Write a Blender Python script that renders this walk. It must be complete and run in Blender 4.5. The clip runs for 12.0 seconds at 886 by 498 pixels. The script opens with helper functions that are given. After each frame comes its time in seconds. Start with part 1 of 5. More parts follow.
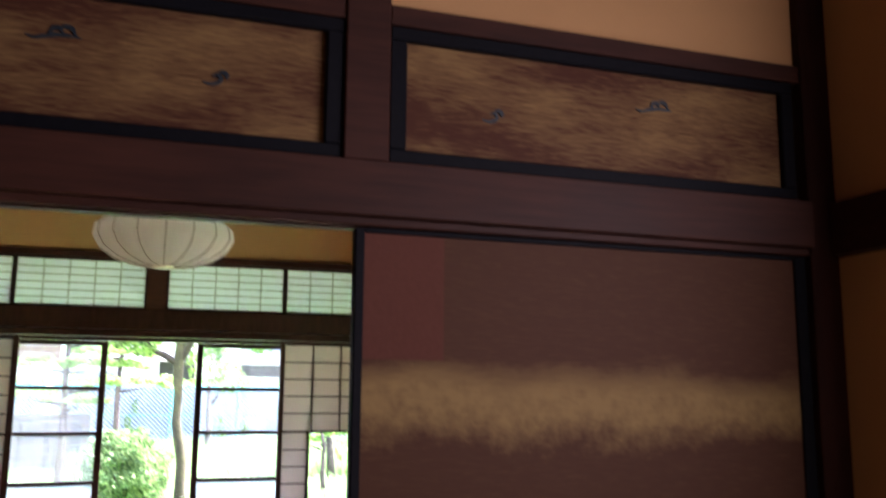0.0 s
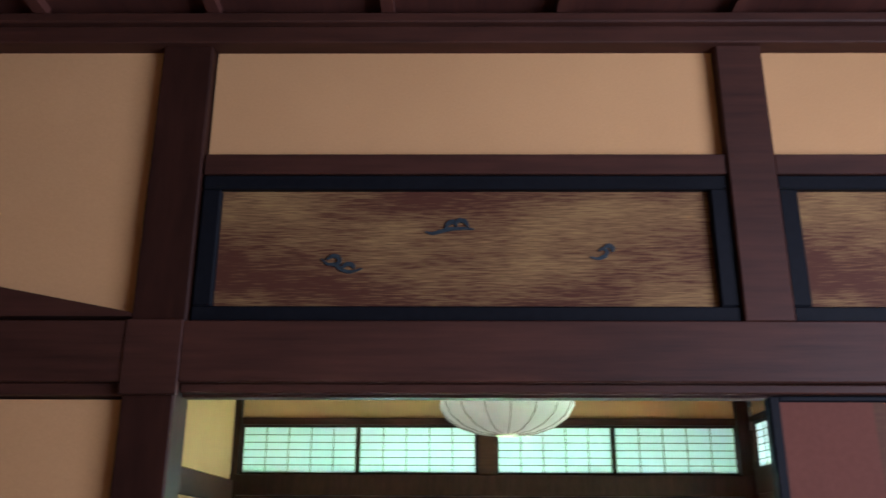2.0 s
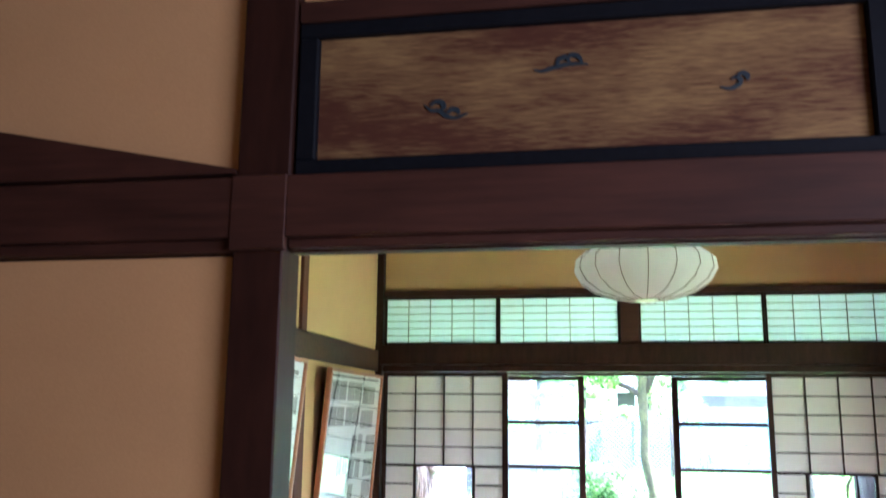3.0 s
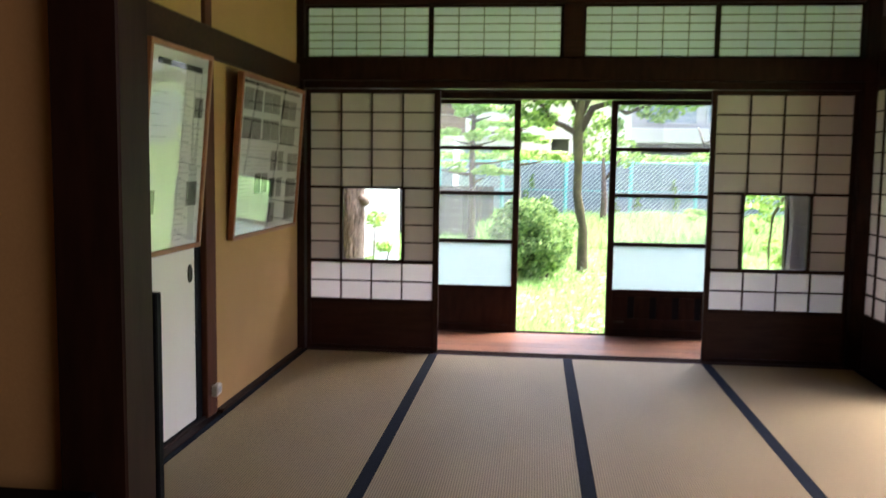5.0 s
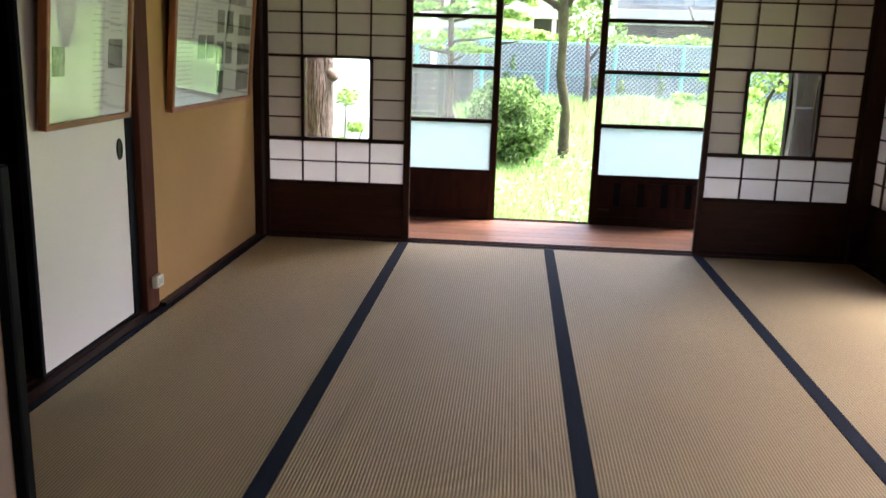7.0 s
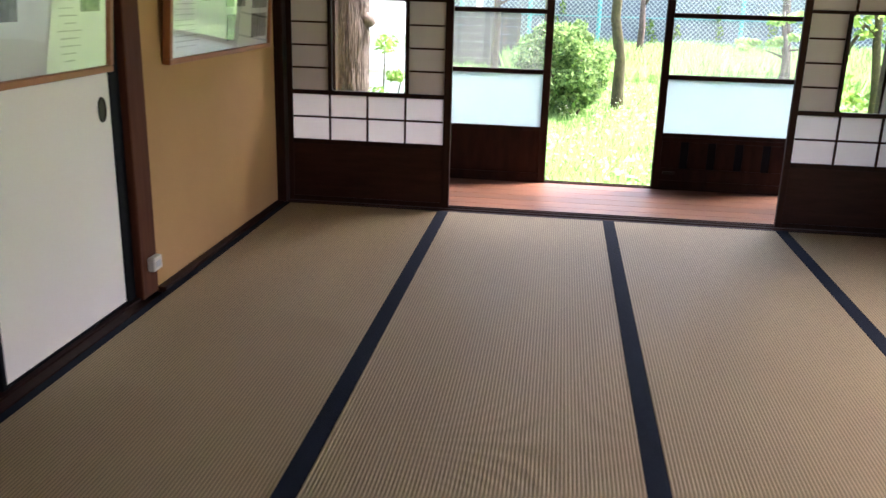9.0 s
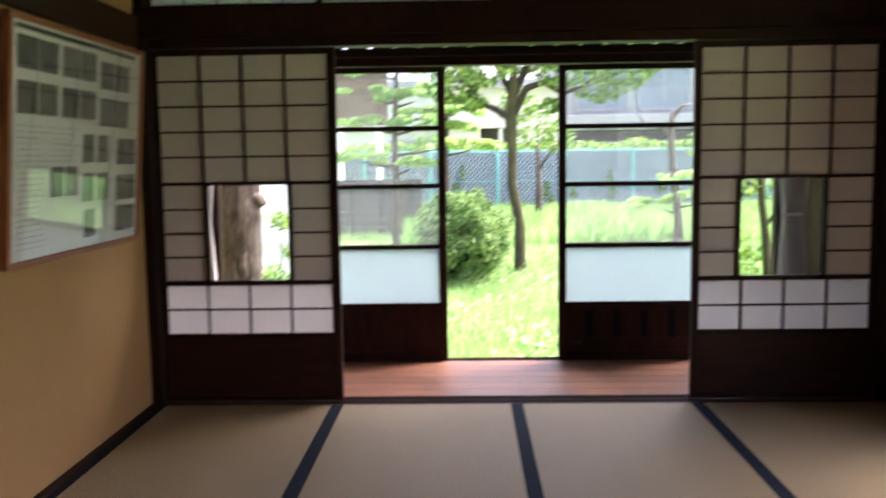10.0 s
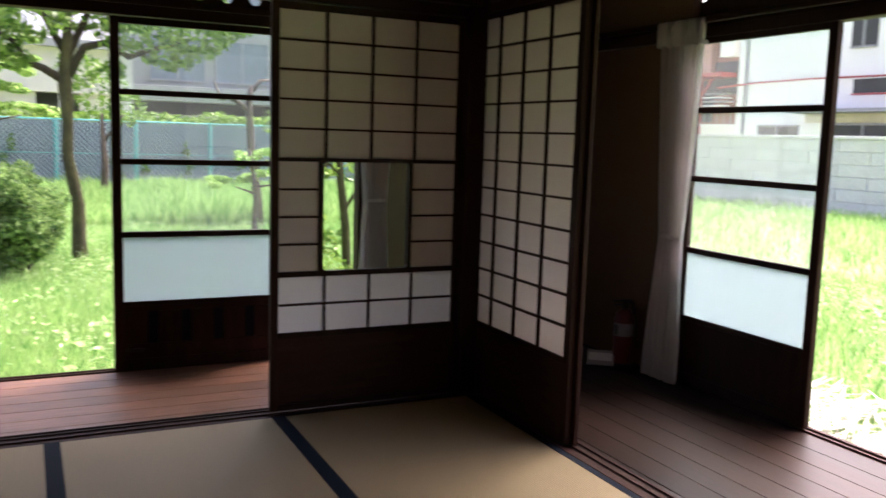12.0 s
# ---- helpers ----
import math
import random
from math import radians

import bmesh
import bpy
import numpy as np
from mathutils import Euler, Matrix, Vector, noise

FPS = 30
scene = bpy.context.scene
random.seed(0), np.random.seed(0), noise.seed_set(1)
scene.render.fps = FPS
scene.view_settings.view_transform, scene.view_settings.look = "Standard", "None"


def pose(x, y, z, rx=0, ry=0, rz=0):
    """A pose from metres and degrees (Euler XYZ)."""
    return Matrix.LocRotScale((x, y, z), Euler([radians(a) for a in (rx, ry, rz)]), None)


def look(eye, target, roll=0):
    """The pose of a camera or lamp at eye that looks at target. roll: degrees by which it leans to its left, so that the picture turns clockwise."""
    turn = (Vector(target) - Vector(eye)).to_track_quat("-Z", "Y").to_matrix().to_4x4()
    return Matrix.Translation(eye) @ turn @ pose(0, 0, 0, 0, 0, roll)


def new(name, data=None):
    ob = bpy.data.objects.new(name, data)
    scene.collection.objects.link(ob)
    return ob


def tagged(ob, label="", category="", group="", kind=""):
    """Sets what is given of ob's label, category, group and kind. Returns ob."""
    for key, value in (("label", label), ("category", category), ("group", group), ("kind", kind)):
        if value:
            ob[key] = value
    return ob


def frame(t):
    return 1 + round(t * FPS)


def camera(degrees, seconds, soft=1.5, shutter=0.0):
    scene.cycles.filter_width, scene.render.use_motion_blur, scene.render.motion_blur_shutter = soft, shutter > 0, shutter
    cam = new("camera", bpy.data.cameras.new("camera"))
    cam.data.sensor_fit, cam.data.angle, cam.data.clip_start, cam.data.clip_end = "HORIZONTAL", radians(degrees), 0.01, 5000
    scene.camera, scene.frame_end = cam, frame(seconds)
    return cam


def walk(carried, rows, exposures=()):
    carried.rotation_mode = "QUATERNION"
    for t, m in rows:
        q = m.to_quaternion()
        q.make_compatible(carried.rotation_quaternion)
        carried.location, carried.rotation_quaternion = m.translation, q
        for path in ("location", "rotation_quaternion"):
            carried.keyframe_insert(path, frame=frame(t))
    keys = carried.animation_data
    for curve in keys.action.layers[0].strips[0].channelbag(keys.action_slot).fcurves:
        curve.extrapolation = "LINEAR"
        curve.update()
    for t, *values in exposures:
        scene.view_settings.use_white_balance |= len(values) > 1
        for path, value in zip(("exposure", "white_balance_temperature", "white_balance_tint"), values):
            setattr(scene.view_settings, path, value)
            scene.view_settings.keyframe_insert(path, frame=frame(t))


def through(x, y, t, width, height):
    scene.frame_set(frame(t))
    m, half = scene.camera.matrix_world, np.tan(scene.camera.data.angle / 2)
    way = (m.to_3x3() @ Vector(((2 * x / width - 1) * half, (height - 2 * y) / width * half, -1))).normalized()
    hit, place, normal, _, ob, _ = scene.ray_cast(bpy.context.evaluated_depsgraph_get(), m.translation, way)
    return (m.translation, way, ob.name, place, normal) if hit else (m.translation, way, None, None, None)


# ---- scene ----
cam = camera(54.5, 12.0, shutter=0.4)
PATH = [
    (0, (-0.035, -6.495, 1.466), (0.595, -4.624, 1.781), 0.5),
    (0.5, (-0.072, -6.483, 1.519), (0.384, -4.606, 2.038), 1.5),
    (1, (-0.126, -6.459, 1.542), (0.183, -4.579, 2.152), 3.1),
    (1.5, (-0.217, -6.418, 1.552), (-0.042, -4.529, 2.187), 2.2),
    (2, (-0.287, -6.38, 1.547), (-0.303, -4.486, 2.187), 0.2),
    (2.5, (-0.288, -6.316, 1.533), (-0.527, -4.429, 2.153), 0.0),
    (3, (-0.214, -6.233, 1.504), (-0.572, -4.3, 1.876), 0.6),
    (3.2, (-0.186, -6.207, 1.493), (-0.49, -4.255, 1.809), 0.6),
    (4.8, (-0.254, -5.858, 1.292), (-0.368, -3.866, 1.168), 1.0),
    (5, (-0.238, -5.786, 1.288), (-0.449, -3.807, 1.092), 0.8),
    (5.5, (-0.178, -5.676, 1.272), (-0.434, -3.714, 0.983), 1.3),
    (6, (-0.19, -5.558, 1.268), (-0.396, -3.601, 0.915), 1.2),
    (6.5, (-0.251, -5.415, 1.245), (-0.384, -3.456, 0.864), 1.4),
    (7, (-0.255, -5.289, 1.204), (-0.404, -3.348, 0.746), 1.8),
    (7.2, (-0.265, -5.213, 1.192), (-0.486, -3.285, 0.71), 1.5),
    (8.8, (-0.346, -4.741, 1.188), (-0.637, -2.845, 0.623), 1.3),
    (9, (-0.311, -4.659, 1.183), (-0.554, -2.76, 0.604), 1.6),
    (9.5, (-0.259, -4.488, 1.221), (-0.527, -2.546, 0.826), 1.1),
    (10, (-0.243, -4.303, 1.236), (-0.298, -2.315, 1.026), -0.8),
    (10.5, (-0.22, -4.154, 1.247), (0.031, -2.172, 1.141), 0.3),
    (11, (-0.144, -3.967, 1.242), (0.214, -2.008, 1.058), 1.6),
    (11.5, (-0.094, -3.839, 1.233), (0.516, -1.946, 1.017), 2.6),
    (12, (-0.063, -3.645, 1.236), (0.806, -1.862, 0.98), 1.8),
]
walk(cam, [(t, look(eye, target, roll)) for t, eye, target, roll in PATH],
     [(0, 4.65, 5600, 36), (0.5, 5.35, 5350, 38), (1.0, 5.65, 5100, 36), (1.5, 5.65, 4800, 27), (2.0, 5.65, 4650, 20), (2.5, 5.7, 4700, 19), (3.2, 5.4, 4750, 25), (4.8, 3.7, 6150, 24), (5.5, 3.62, 6150, 24),
      (7.2, 3.72, 6150, 23), (9.0, 3.75, 6150, 25), (10.0, 3.3, 6150, 29), (10.5, 3.25, 6100, 32), (11.0, 3.22, 6200, 31), (11.5, 3.15, 6250, 30), (12.0, 2.55, 6400, 26)])

# ---- sky, sun and the added lamp of the entrance room ----
world = bpy.data.worlds.new("sky")
scene.world = world
world.use_nodes = True
wn = world.node_tree.nodes
sky = wn.new("ShaderNodeTexSky")
sky.sky_type, sky.sun_disc = "NISHITA", False
sky.sun_elevation, sky.sun_rotation = radians(54), radians(67)
sky.air_density, sky.dust_density, sky.ozone_density = 0.5, 7.0, 0.3
wn["Background"].inputs["Strength"].default_value = 0.15
world.node_tree.links.new(sky.outputs[0], wn["Background"].inputs["Color"])
sun = new("sun", bpy.data.lights.new("sun", "SUN"))
sun.data.energy, sun.data.angle, sun.data.color = 1.1, radians(30), (1.0, 0.97, 0.92)
sun.matrix_world = look((1.08, 0.46, 1.63), (0, 0, 0))
# area lamp added in an assumed window opening out of view
added_light = new("assumed_window_light", bpy.data.lights.new("assumed_window_light", "AREA"))
added_light.data.shape, added_light.data.size, added_light.data.size_y = "RECTANGLE", 2.2, 1.4
added_light.data.energy, added_light.data.color = 2.6, (1.0, 0.88, 0.76)
added_light.matrix_world = look((1.92, -6.5, 1.75), (-1.5, -6.4, 1.75))


# ---- materials ----
def tree_of(name):
    m = bpy.data.materials.new(name)
    m.use_nodes = True
    return m, m.node_tree.nodes, m.node_tree.links, m.node_tree.nodes["Principled BSDF"]


def surface(name, dark, light, rough=0.6, big=(1.5, 1.5, 1.5), fine=(40, 40, 40), mix=0.5, bump=0.15, gloss_var=0.1, metal=0.0, piece=0.0, coat=0.0, spec=0.5):
    """Two scales of variation: broad stains and fine grain, with relief from the grain."""
    m, n, l, p = tree_of(name)
    co = n.new("ShaderNodeTexCoord")
    outs = []
    for scale, det in ((big, 4), (fine, 6)):
        mp = n.new("ShaderNodeMapping")
        mp.inputs["Scale"].default_value = scale
        l.new(co.outputs["Object"], mp.inputs["Vector"])
        t = n.new("ShaderNodeTexNoise")
        t.inputs["Scale"].default_value, t.inputs["Detail"].default_value, t.inputs["Roughness"].default_value = 1.0, det, 0.6
        l.new(mp.outputs[0], t.inputs["Vector"])
        outs.append(t.outputs["Fac"])
    add = n.new("ShaderNodeMix")
    add.inputs[0].default_value = mix
    l.new(outs[0], add.inputs[2]), l.new(outs[1], add.inputs[3])
    ramp = n.new("ShaderNodeValToRGB")
    ramp.color_ramp.elements[0].position, ramp.color_ramp.elements[1].position = 0.32, 0.68
    ramp.color_ramp.elements[0].color, ramp.color_ramp.elements[1].color = (*dark, 1), (*light, 1)
    l.new(add.outputs[0], ramp.inputs[0])
    col = ramp.outputs[0]
    if piece:
        info, mr, hsv = n.new("ShaderNodeObjectInfo"), n.new("ShaderNodeMapRange"), n.new("ShaderNodeHueSaturation")
        mr.inputs["To Min"].default_value, mr.inputs["To Max"].default_value = 1 - piece, 1 + piece
        l.new(info.outputs["Random"], mr.inputs["Value"])
        l.new(mr.outputs[0], hsv.inputs["Value"]), l.new(col, hsv.inputs["Color"])
        col = hsv.outputs[0]
    l.new(col, p.inputs["Base Color"])
    rr = n.new("ShaderNodeMapRange")
    rr.inputs["To Min"].default_value, rr.inputs["To Max"].default_value = max(0, rough - gloss_var), rough + gloss_var
    l.new(outs[0], rr.inputs["Value"]), l.new(rr.outputs[0], p.inputs["Roughness"])
    b = n.new("ShaderNodeBump")
    b.inputs["Strength"].default_value, b.inputs["Distance"].default_value = bump, 0.004
    l.new(outs[1], b.inputs["Height"]), l.new(b.outputs[0], p.inputs["Normal"])
    p.inputs["Metallic"].default_value, p.inputs["Coat Weight"].default_value = metal, coat
    p.inputs["Specular IOR Level"].default_value = spec
    return m


def thin(name, color, through=0.6, gloss=0.0, rough=0.4, stain=0.06):
    """Paper, cloth or frosted glass that lets light through."""
    m, n, l, p = tree_of(name)
    out = n["Material Output"]
    co, t, ramp = n.new("ShaderNodeTexCoord"), n.new("ShaderNodeTexNoise"), n.new("ShaderNodeValToRGB")
    t.inputs["Scale"].default_value, t.inputs["Detail"].default_value = 9, 8
    l.new(co.outputs["Object"], t.inputs["Vector"]), l.new(t.outputs["Fac"], ramp.inputs[0])
    ramp.color_ramp.elements[0].color = (*[c * (1 - stain) for c in color], 1)
    ramp.color_ramp.elements[1].color = (*color, 1)
    d, tr, mx = n.new("ShaderNodeBsdfDiffuse"), n.new("ShaderNodeBsdfTranslucent"), n.new("ShaderNodeMixShader")
    l.new(ramp.outputs[0], d.inputs[0]), l.new(ramp.outputs[0], tr.inputs[0])
    mx.inputs[0].default_value = through
    l.new(d.outputs[0], mx.inputs[1]), l.new(tr.outputs[0], mx.inputs[2])
    last = mx.outputs[0]
    if gloss:
        g, m2 = n.new("ShaderNodeBsdfGlossy"), n.new("ShaderNodeMixShader")
        g.inputs["Roughness"].default_value, m2.inputs[0].default_value = rough, gloss
        l.new(last, m2.inputs[1]), l.new(g.outputs[0], m2.inputs[2])
        last = m2.outputs[0]
    l.new(last, out.inputs["Surface"])
    return m


def glass_material(name, tint=(0.93, 0.97, 0.95), boost=1.0, film=0.0):
    m, n, l, p = tree_of(name)
    out = n["Material Output"]
    tr, g, mx, lw, pw, mul = (n.new("ShaderNode" + k) for k in ("BsdfTransparent", "BsdfGlossy", "MixShader", "LayerWeight", "Math", "Math"))
    tr.inputs[0].default_value = (*tint, 1)
    g.inputs["Roughness"].default_value = 0.01
    # Schlick's curve for a pane seen from either side
    pw.operation, mul.operation, mul.use_clamp = "POWER", "MULTIPLY_ADD", True
    pw.inputs[1].default_value, mul.inputs[1].default_value, mul.inputs[2].default_value = 5.0, 0.9 * boost, 0.035 * boost
    l.new(lw.outputs["Facing"], pw.inputs[0]), l.new(pw.outputs[0], mul.inputs[0]), l.new(mul.outputs[0], mx.inputs[0])
    l.new(tr.outputs[0], mx.inputs[1]), l.new(g.outputs[0], mx.inputs[2]), l.new(mx.outputs[0], out.inputs["Surface"])
    if film:
        # a thin milky veil that paints the pane's pale reflected haze
        haze, m2 = n.new("ShaderNodeBsdfTranslucent"), n.new("ShaderNodeMixShader")
        noise_, mr = n.new("ShaderNodeTexNoise"), n.new("ShaderNodeMapRange")
        noise_.inputs["Scale"].default_value = 3.0
        mr.inputs["To Min"].default_value, mr.inputs["To Max"].default_value = film * 0.6, film * 1.4
        haze.inputs[0].default_value = (0.85, 0.88, 0.88, 1)
        l.new(noise_.outputs["Fac"], mr.inputs["Value"]), l.new(mr.outputs[0], m2.inputs[0])
        l.new(mx.outputs[0], m2.inputs[1]), l.new(haze.outputs[0], m2.inputs[2]), l.new(m2.outputs[0], out.inputs["Surface"])
    return m


def tatami_material():
    """Woven rush: ribs along the mat every 11 mm, cross weave, and straw-coloured wear."""
    m, n, l, p = tree_of("woven_rush")
    co = n.new("ShaderNodeTexCoord")
    waves = []
    for axis, scale in (("X", 29.0), ("Y", 75.0)):
        w = n.new("ShaderNodeTexWave")
        w.wave_type, w.bands_direction, w.wave_profile = "BANDS", axis, "SIN"
        w.inputs["Scale"].default_value, w.inputs["Distortion"].default_value = scale, 0.15
        l.new(co.outputs["Object"], w.inputs["Vector"])
        waves.append(w.outputs["Fac"])
    t1, t2 = n.new("ShaderNodeTexNoise"), n.new("ShaderNodeTexNoise")
    t1.inputs["Scale"].default_value, t2.inputs["Scale"].default_value = 1.3, 160
    mp = n.new("ShaderNodeMapping")
    mp.inputs["Scale"].default_value = (1, 0.35, 1)
    l.new(co.outputs["Object"], mp.inputs["Vector"]), l.new(mp.outputs[0], t1.inputs["Vector"]), l.new(co.outputs["Object"], t2.inputs["Vector"])
    ramp = n.new("ShaderNodeValToRGB")
    ramp.color_ramp.elements[0].color, ramp.color_ramp.elements[1].color = (0.12, 0.089, 0.045, 1), (0.53, 0.412, 0.225, 1)
    a, b, c = n.new("ShaderNodeMath"), n.new("ShaderNodeMath"), n.new("ShaderNodeMath")
    a.operation, b.operation, c.operation = "MULTIPLY_ADD", "MULTIPLY_ADD", "MULTIPLY_ADD"
    a.inputs[1].default_value, a.inputs[2].default_value = 0.5, 0.0
    b.inputs[1].default_value, c.inputs[1].default_value = 0.45, 0.25
    l.new(waves[0], a.inputs[0]), l.new(t1.outputs["Fac"], b.inputs[0]), l.new(a.outputs[0], b.inputs[2])
    l.new(t2.outputs["Fac"], c.inputs[0]), l.new(b.outputs[0], c.inputs[2])
    l.new(c.outputs[0], ramp.inputs[0]), l.new(ramp.outputs[0], p.inputs["Base Color"])
    bm_ = n.new("ShaderNodeBump")
    bm_.inputs["Strength"].default_value, bm_.inputs["Distance"].default_value = 0.5, 0.002
    l.new(waves[0], bm_.inputs["Height"]), l.new(bm_.outputs[0], p.inputs["Normal"])
    p.inputs["Roughness"].default_value, p.inputs["Specular IOR Level"].default_value = 0.6, 0.25
    return m


def gilt_material(name, red, gold, band=None):
    """Old gilded wood or paper: brown-red ground with worn gold in cloudy patches and fine horizontal grain."""
    m, n, l, p = tree_of(name)
    co = n.new("ShaderNodeTexCoord")
    mp1, mp2 = n.new("ShaderNodeMapping"), n.new("ShaderNodeMapping")
    mp1.inputs["Scale"].default_value, mp2.inputs["Scale"].default_value = (1.9, 1.9, 4.5), (24, 24, 390)
    t1, t2 = n.new("ShaderNodeTexNoise"), n.new("ShaderNodeTexNoise")
    for mp, t, d in ((mp1, t1, 3), (mp2, t2, 8)):
        t.inputs["Scale"].default_value, t.inputs["Detail"].default_value = 1, d
        l.new(co.outputs["Object"], mp.inputs["Vector"]), l.new(mp.outputs[0], t.inputs["Vector"])
    ad = n.new("ShaderNodeMath")
    ad.operation = "MULTIPLY_ADD"
    ad.inputs[1].default_value = 0.62 if band is None else 0.3
    l.new(t2.outputs["Fac"], ad.inputs[0])
    broad = t1.outputs["Fac"]
    if band is not None:
        # one drifting band of gold cloud with a ragged rim, dabbed on in blotches
        t3 = n.new("ShaderNodeTexNoise")
        t3.inputs["Scale"].default_value, t3.inputs["Detail"].default_value, t3.inputs["Roughness"].default_value = 26, 6, 0.7
        l.new(co.outputs["Object"], t3.inputs["Vector"])
        sep, wob, rag, sub, ab, mr, dab, sm = (n.new("ShaderNode" + k) for k in ("SeparateXYZ", "Math", "Math", "Math", "Math", "MapRange", "MapRange", "Math"))
        l.new(co.outputs["Object"], sep.inputs[0])
        wob.operation, rag.operation, sub.operation, ab.operation, sm.operation = "MULTIPLY_ADD", "MULTIPLY_ADD", "SUBTRACT", "ABSOLUTE", "MULTIPLY"
        wob.inputs[1].default_value, rag.inputs[1].default_value = 0.2, 0.075
        l.new(t1.outputs["Fac"], wob.inputs[0]), l.new(sep.outputs["Z"], wob.inputs[2])
        l.new(t3.outputs["Fac"], rag.inputs[0]), l.new(wob.outputs[0], rag.inputs[2])
        sub.inputs[1].default_value = band + 0.137
        l.new(rag.outputs[0], sub.inputs[0]), l.new(sub.outputs[0], ab.inputs[0])
        mr.interpolation_type = "SMOOTHSTEP"
        mr.inputs["From Min"].default_value, mr.inputs["From Max"].default_value = 0.125, 0.02
        mr.inputs["To Min"].default_value, mr.inputs["To Max"].default_value = 0.10, 0.72
        l.new(ab.outputs[0], mr.inputs["Value"])
        dab.inputs["From Min"].default_value, dab.inputs["From Max"].default_value = 0.3, 0.7
        dab.inputs["To Min"].default_value, dab.inputs["To Max"].default_value = 0.7, 1.1
        l.new(t3.outputs["Fac"], dab.inputs["Value"]), l.new(mr.outputs[0], sm.inputs[0]), l.new(dab.outputs[0], sm.inputs[1])
        broad = sm.outputs[0]
    l.new(broad, ad.inputs[2])
    ramp = n.new("ShaderNodeValToRGB")
    ramp.color_ramp.elements[0].position, ramp.color_ramp.elements[1].position = (0.545, 0.79) if band is None else (0.24, 0.86)
    ramp.color_ramp.elements[0].color, ramp.color_ramp.elements[1].color = (*red, 1), (*gold, 1)
    half = n.new("ShaderNodeMath")
    half.operation = "MULTIPLY"
    half.inputs[1].default_value = 0.8 if band is None else 1.0
    l.new(ad.outputs[0], half.inputs[0]), l.new(half.outputs[0], ramp.inputs[0]), l.new(ramp.outputs[0], p.inputs["Base Color"])
    b = n.new("ShaderNodeBump")
    b.inputs["Strength"].default_value, b.inputs["Distance"].default_value = 0.25, 0.002
    l.new(t2.outputs["Fac"], b.inputs["Height"]), l.new(b.outputs[0], p.inputs["Normal"])
    p.inputs["Roughness"].default_value, p.inputs["Metallic"].default_value, p.inputs["Specular IOR Level"].default_value = 0.65, 0.05, 0.15
    return m


WOOD = surface("dark_stained_wood", (0.012, 0.005, 0.0034), (0.038, 0.0143, 0.0088), 0.5, (2, 2, 2), (30, 30, 5), bump=0.1, spec=0.12)
BASEP = surface("reddish_base_board", (0.018, 0.0068, 0.0042), (0.058, 0.021, 0.0122), 0.5, (1.5, 2, 3), (5, 30, 30), bump=0.08, spec=0.15)
BEAM = surface("dark_stained_beam", (0.020, 0.0075, 0.0045), (0.062, 0.022, 0.0125), 0.6, (2, 2, 4), (4, 40, 60), bump=0.12, spec=0.22)
POSTW = surface("old_post_wood", (0.017, 0.0072, 0.005), (0.055, 0.022, 0.014), 0.6, (3, 3, 1), (60, 60, 3), bump=0.12, spec=0.12)
REDW = surface("reddish_post_wood", (0.06, 0.02, 0.011), (0.13, 0.046, 0.025), 0.65, (3, 3, 1), (60, 60, 3), bump=0.1, spec=0.1)
CEIL = surface("ceiling_cedar", (0.035, 0.010, 0.006), (0.09, 0.028, 0.016), 0.6, (3, 1, 1), (45, 3, 3), bump=0.1)
PLANK = surface("worn_plank", (0.07, 0.031, 0.018), (0.26, 0.124, 0.069), 0.42, (4, 4, 4), (5, 70, 8), bump=0.12, piece=0.22, spec=0.35)
# darkened copy of the worn plank, the yard side's dimmer light in its colour
PLANKY = surface("worn_plank_shaded", (0.004, 0.0031, 0.003), (0.034, 0.0168, 0.0102), 0.36, (2.4, 0.5, 3), (70, 4, 8), mix=0.3, bump=0.08, piece=0.12, spec=0.14)
PLASTER = surface("ochre_plaster", (0.43, 0.245, 0.092), (0.54, 0.32, 0.128), 0.9, (1.2, 1.2, 1.2), (180, 180, 180), mix=0.35, bump=0.12)
LACQUER = surface("black_lacquer", (0.003, 0.0035, 0.005), (0.007, 0.008, 0.011), 0.6, (3, 3, 3), (50, 50, 50), bump=0.05, spec=0.1)
PAPER = thin("shoji_paper", (0.84, 0.79, 0.755), 0.31, stain=0.10)
PAPER_O = thin("thin_old_paper", (0.86, 0.81, 0.775), 0.86, stain=0.10)
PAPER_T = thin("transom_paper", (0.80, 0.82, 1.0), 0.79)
SHADE = thin("lantern_paper", (0.95, 0.92, 0.92), 0.84)
CLOTH = thin("curtain_cloth", (0.62, 0.58, 0.57), 0.2, stain=0.15)
FROST = thin("frosted_glass", (0.66, 0.77, 0.79), 0.52, 0.06, 0.35, 0.03)
VIEWGLASS = glass_material("viewing_glass", (0.95, 0.97, 0.96), 0.15)
# old glass with the reflected haze mixed in as a pale veil
VEILED = glass_material("veiled_old_glass", (0.91, 0.97, 0.95), 1.2, 0.03)
PICGLASS = glass_material("picture_glass", (0.98, 0.98, 0.98), 2.1)
TATAMI = tatami_material()
HEM = surface("navy_cloth_hem", (0.005, 0.0085, 0.015), (0.015, 0.022, 0.036), 0.85, (4, 4, 4), (300, 300, 300), bump=0.2, spec=0.12)
FUSUMA = surface("fusuma_paper", (0.91, 0.85, 0.78), (0.95, 0.90, 0.84), 0.8, (1, 1, 1), (120, 120, 120), bump=0.05)
GILT = gilt_material("worn_gilt_panel", (0.07, 0.026, 0.014), (0.25, 0.158, 0.058))
GILT_F = gilt_material("worn_gilt_paper", (0.07, 0.031, 0.0165), (0.25, 0.17, 0.062), 1.42)
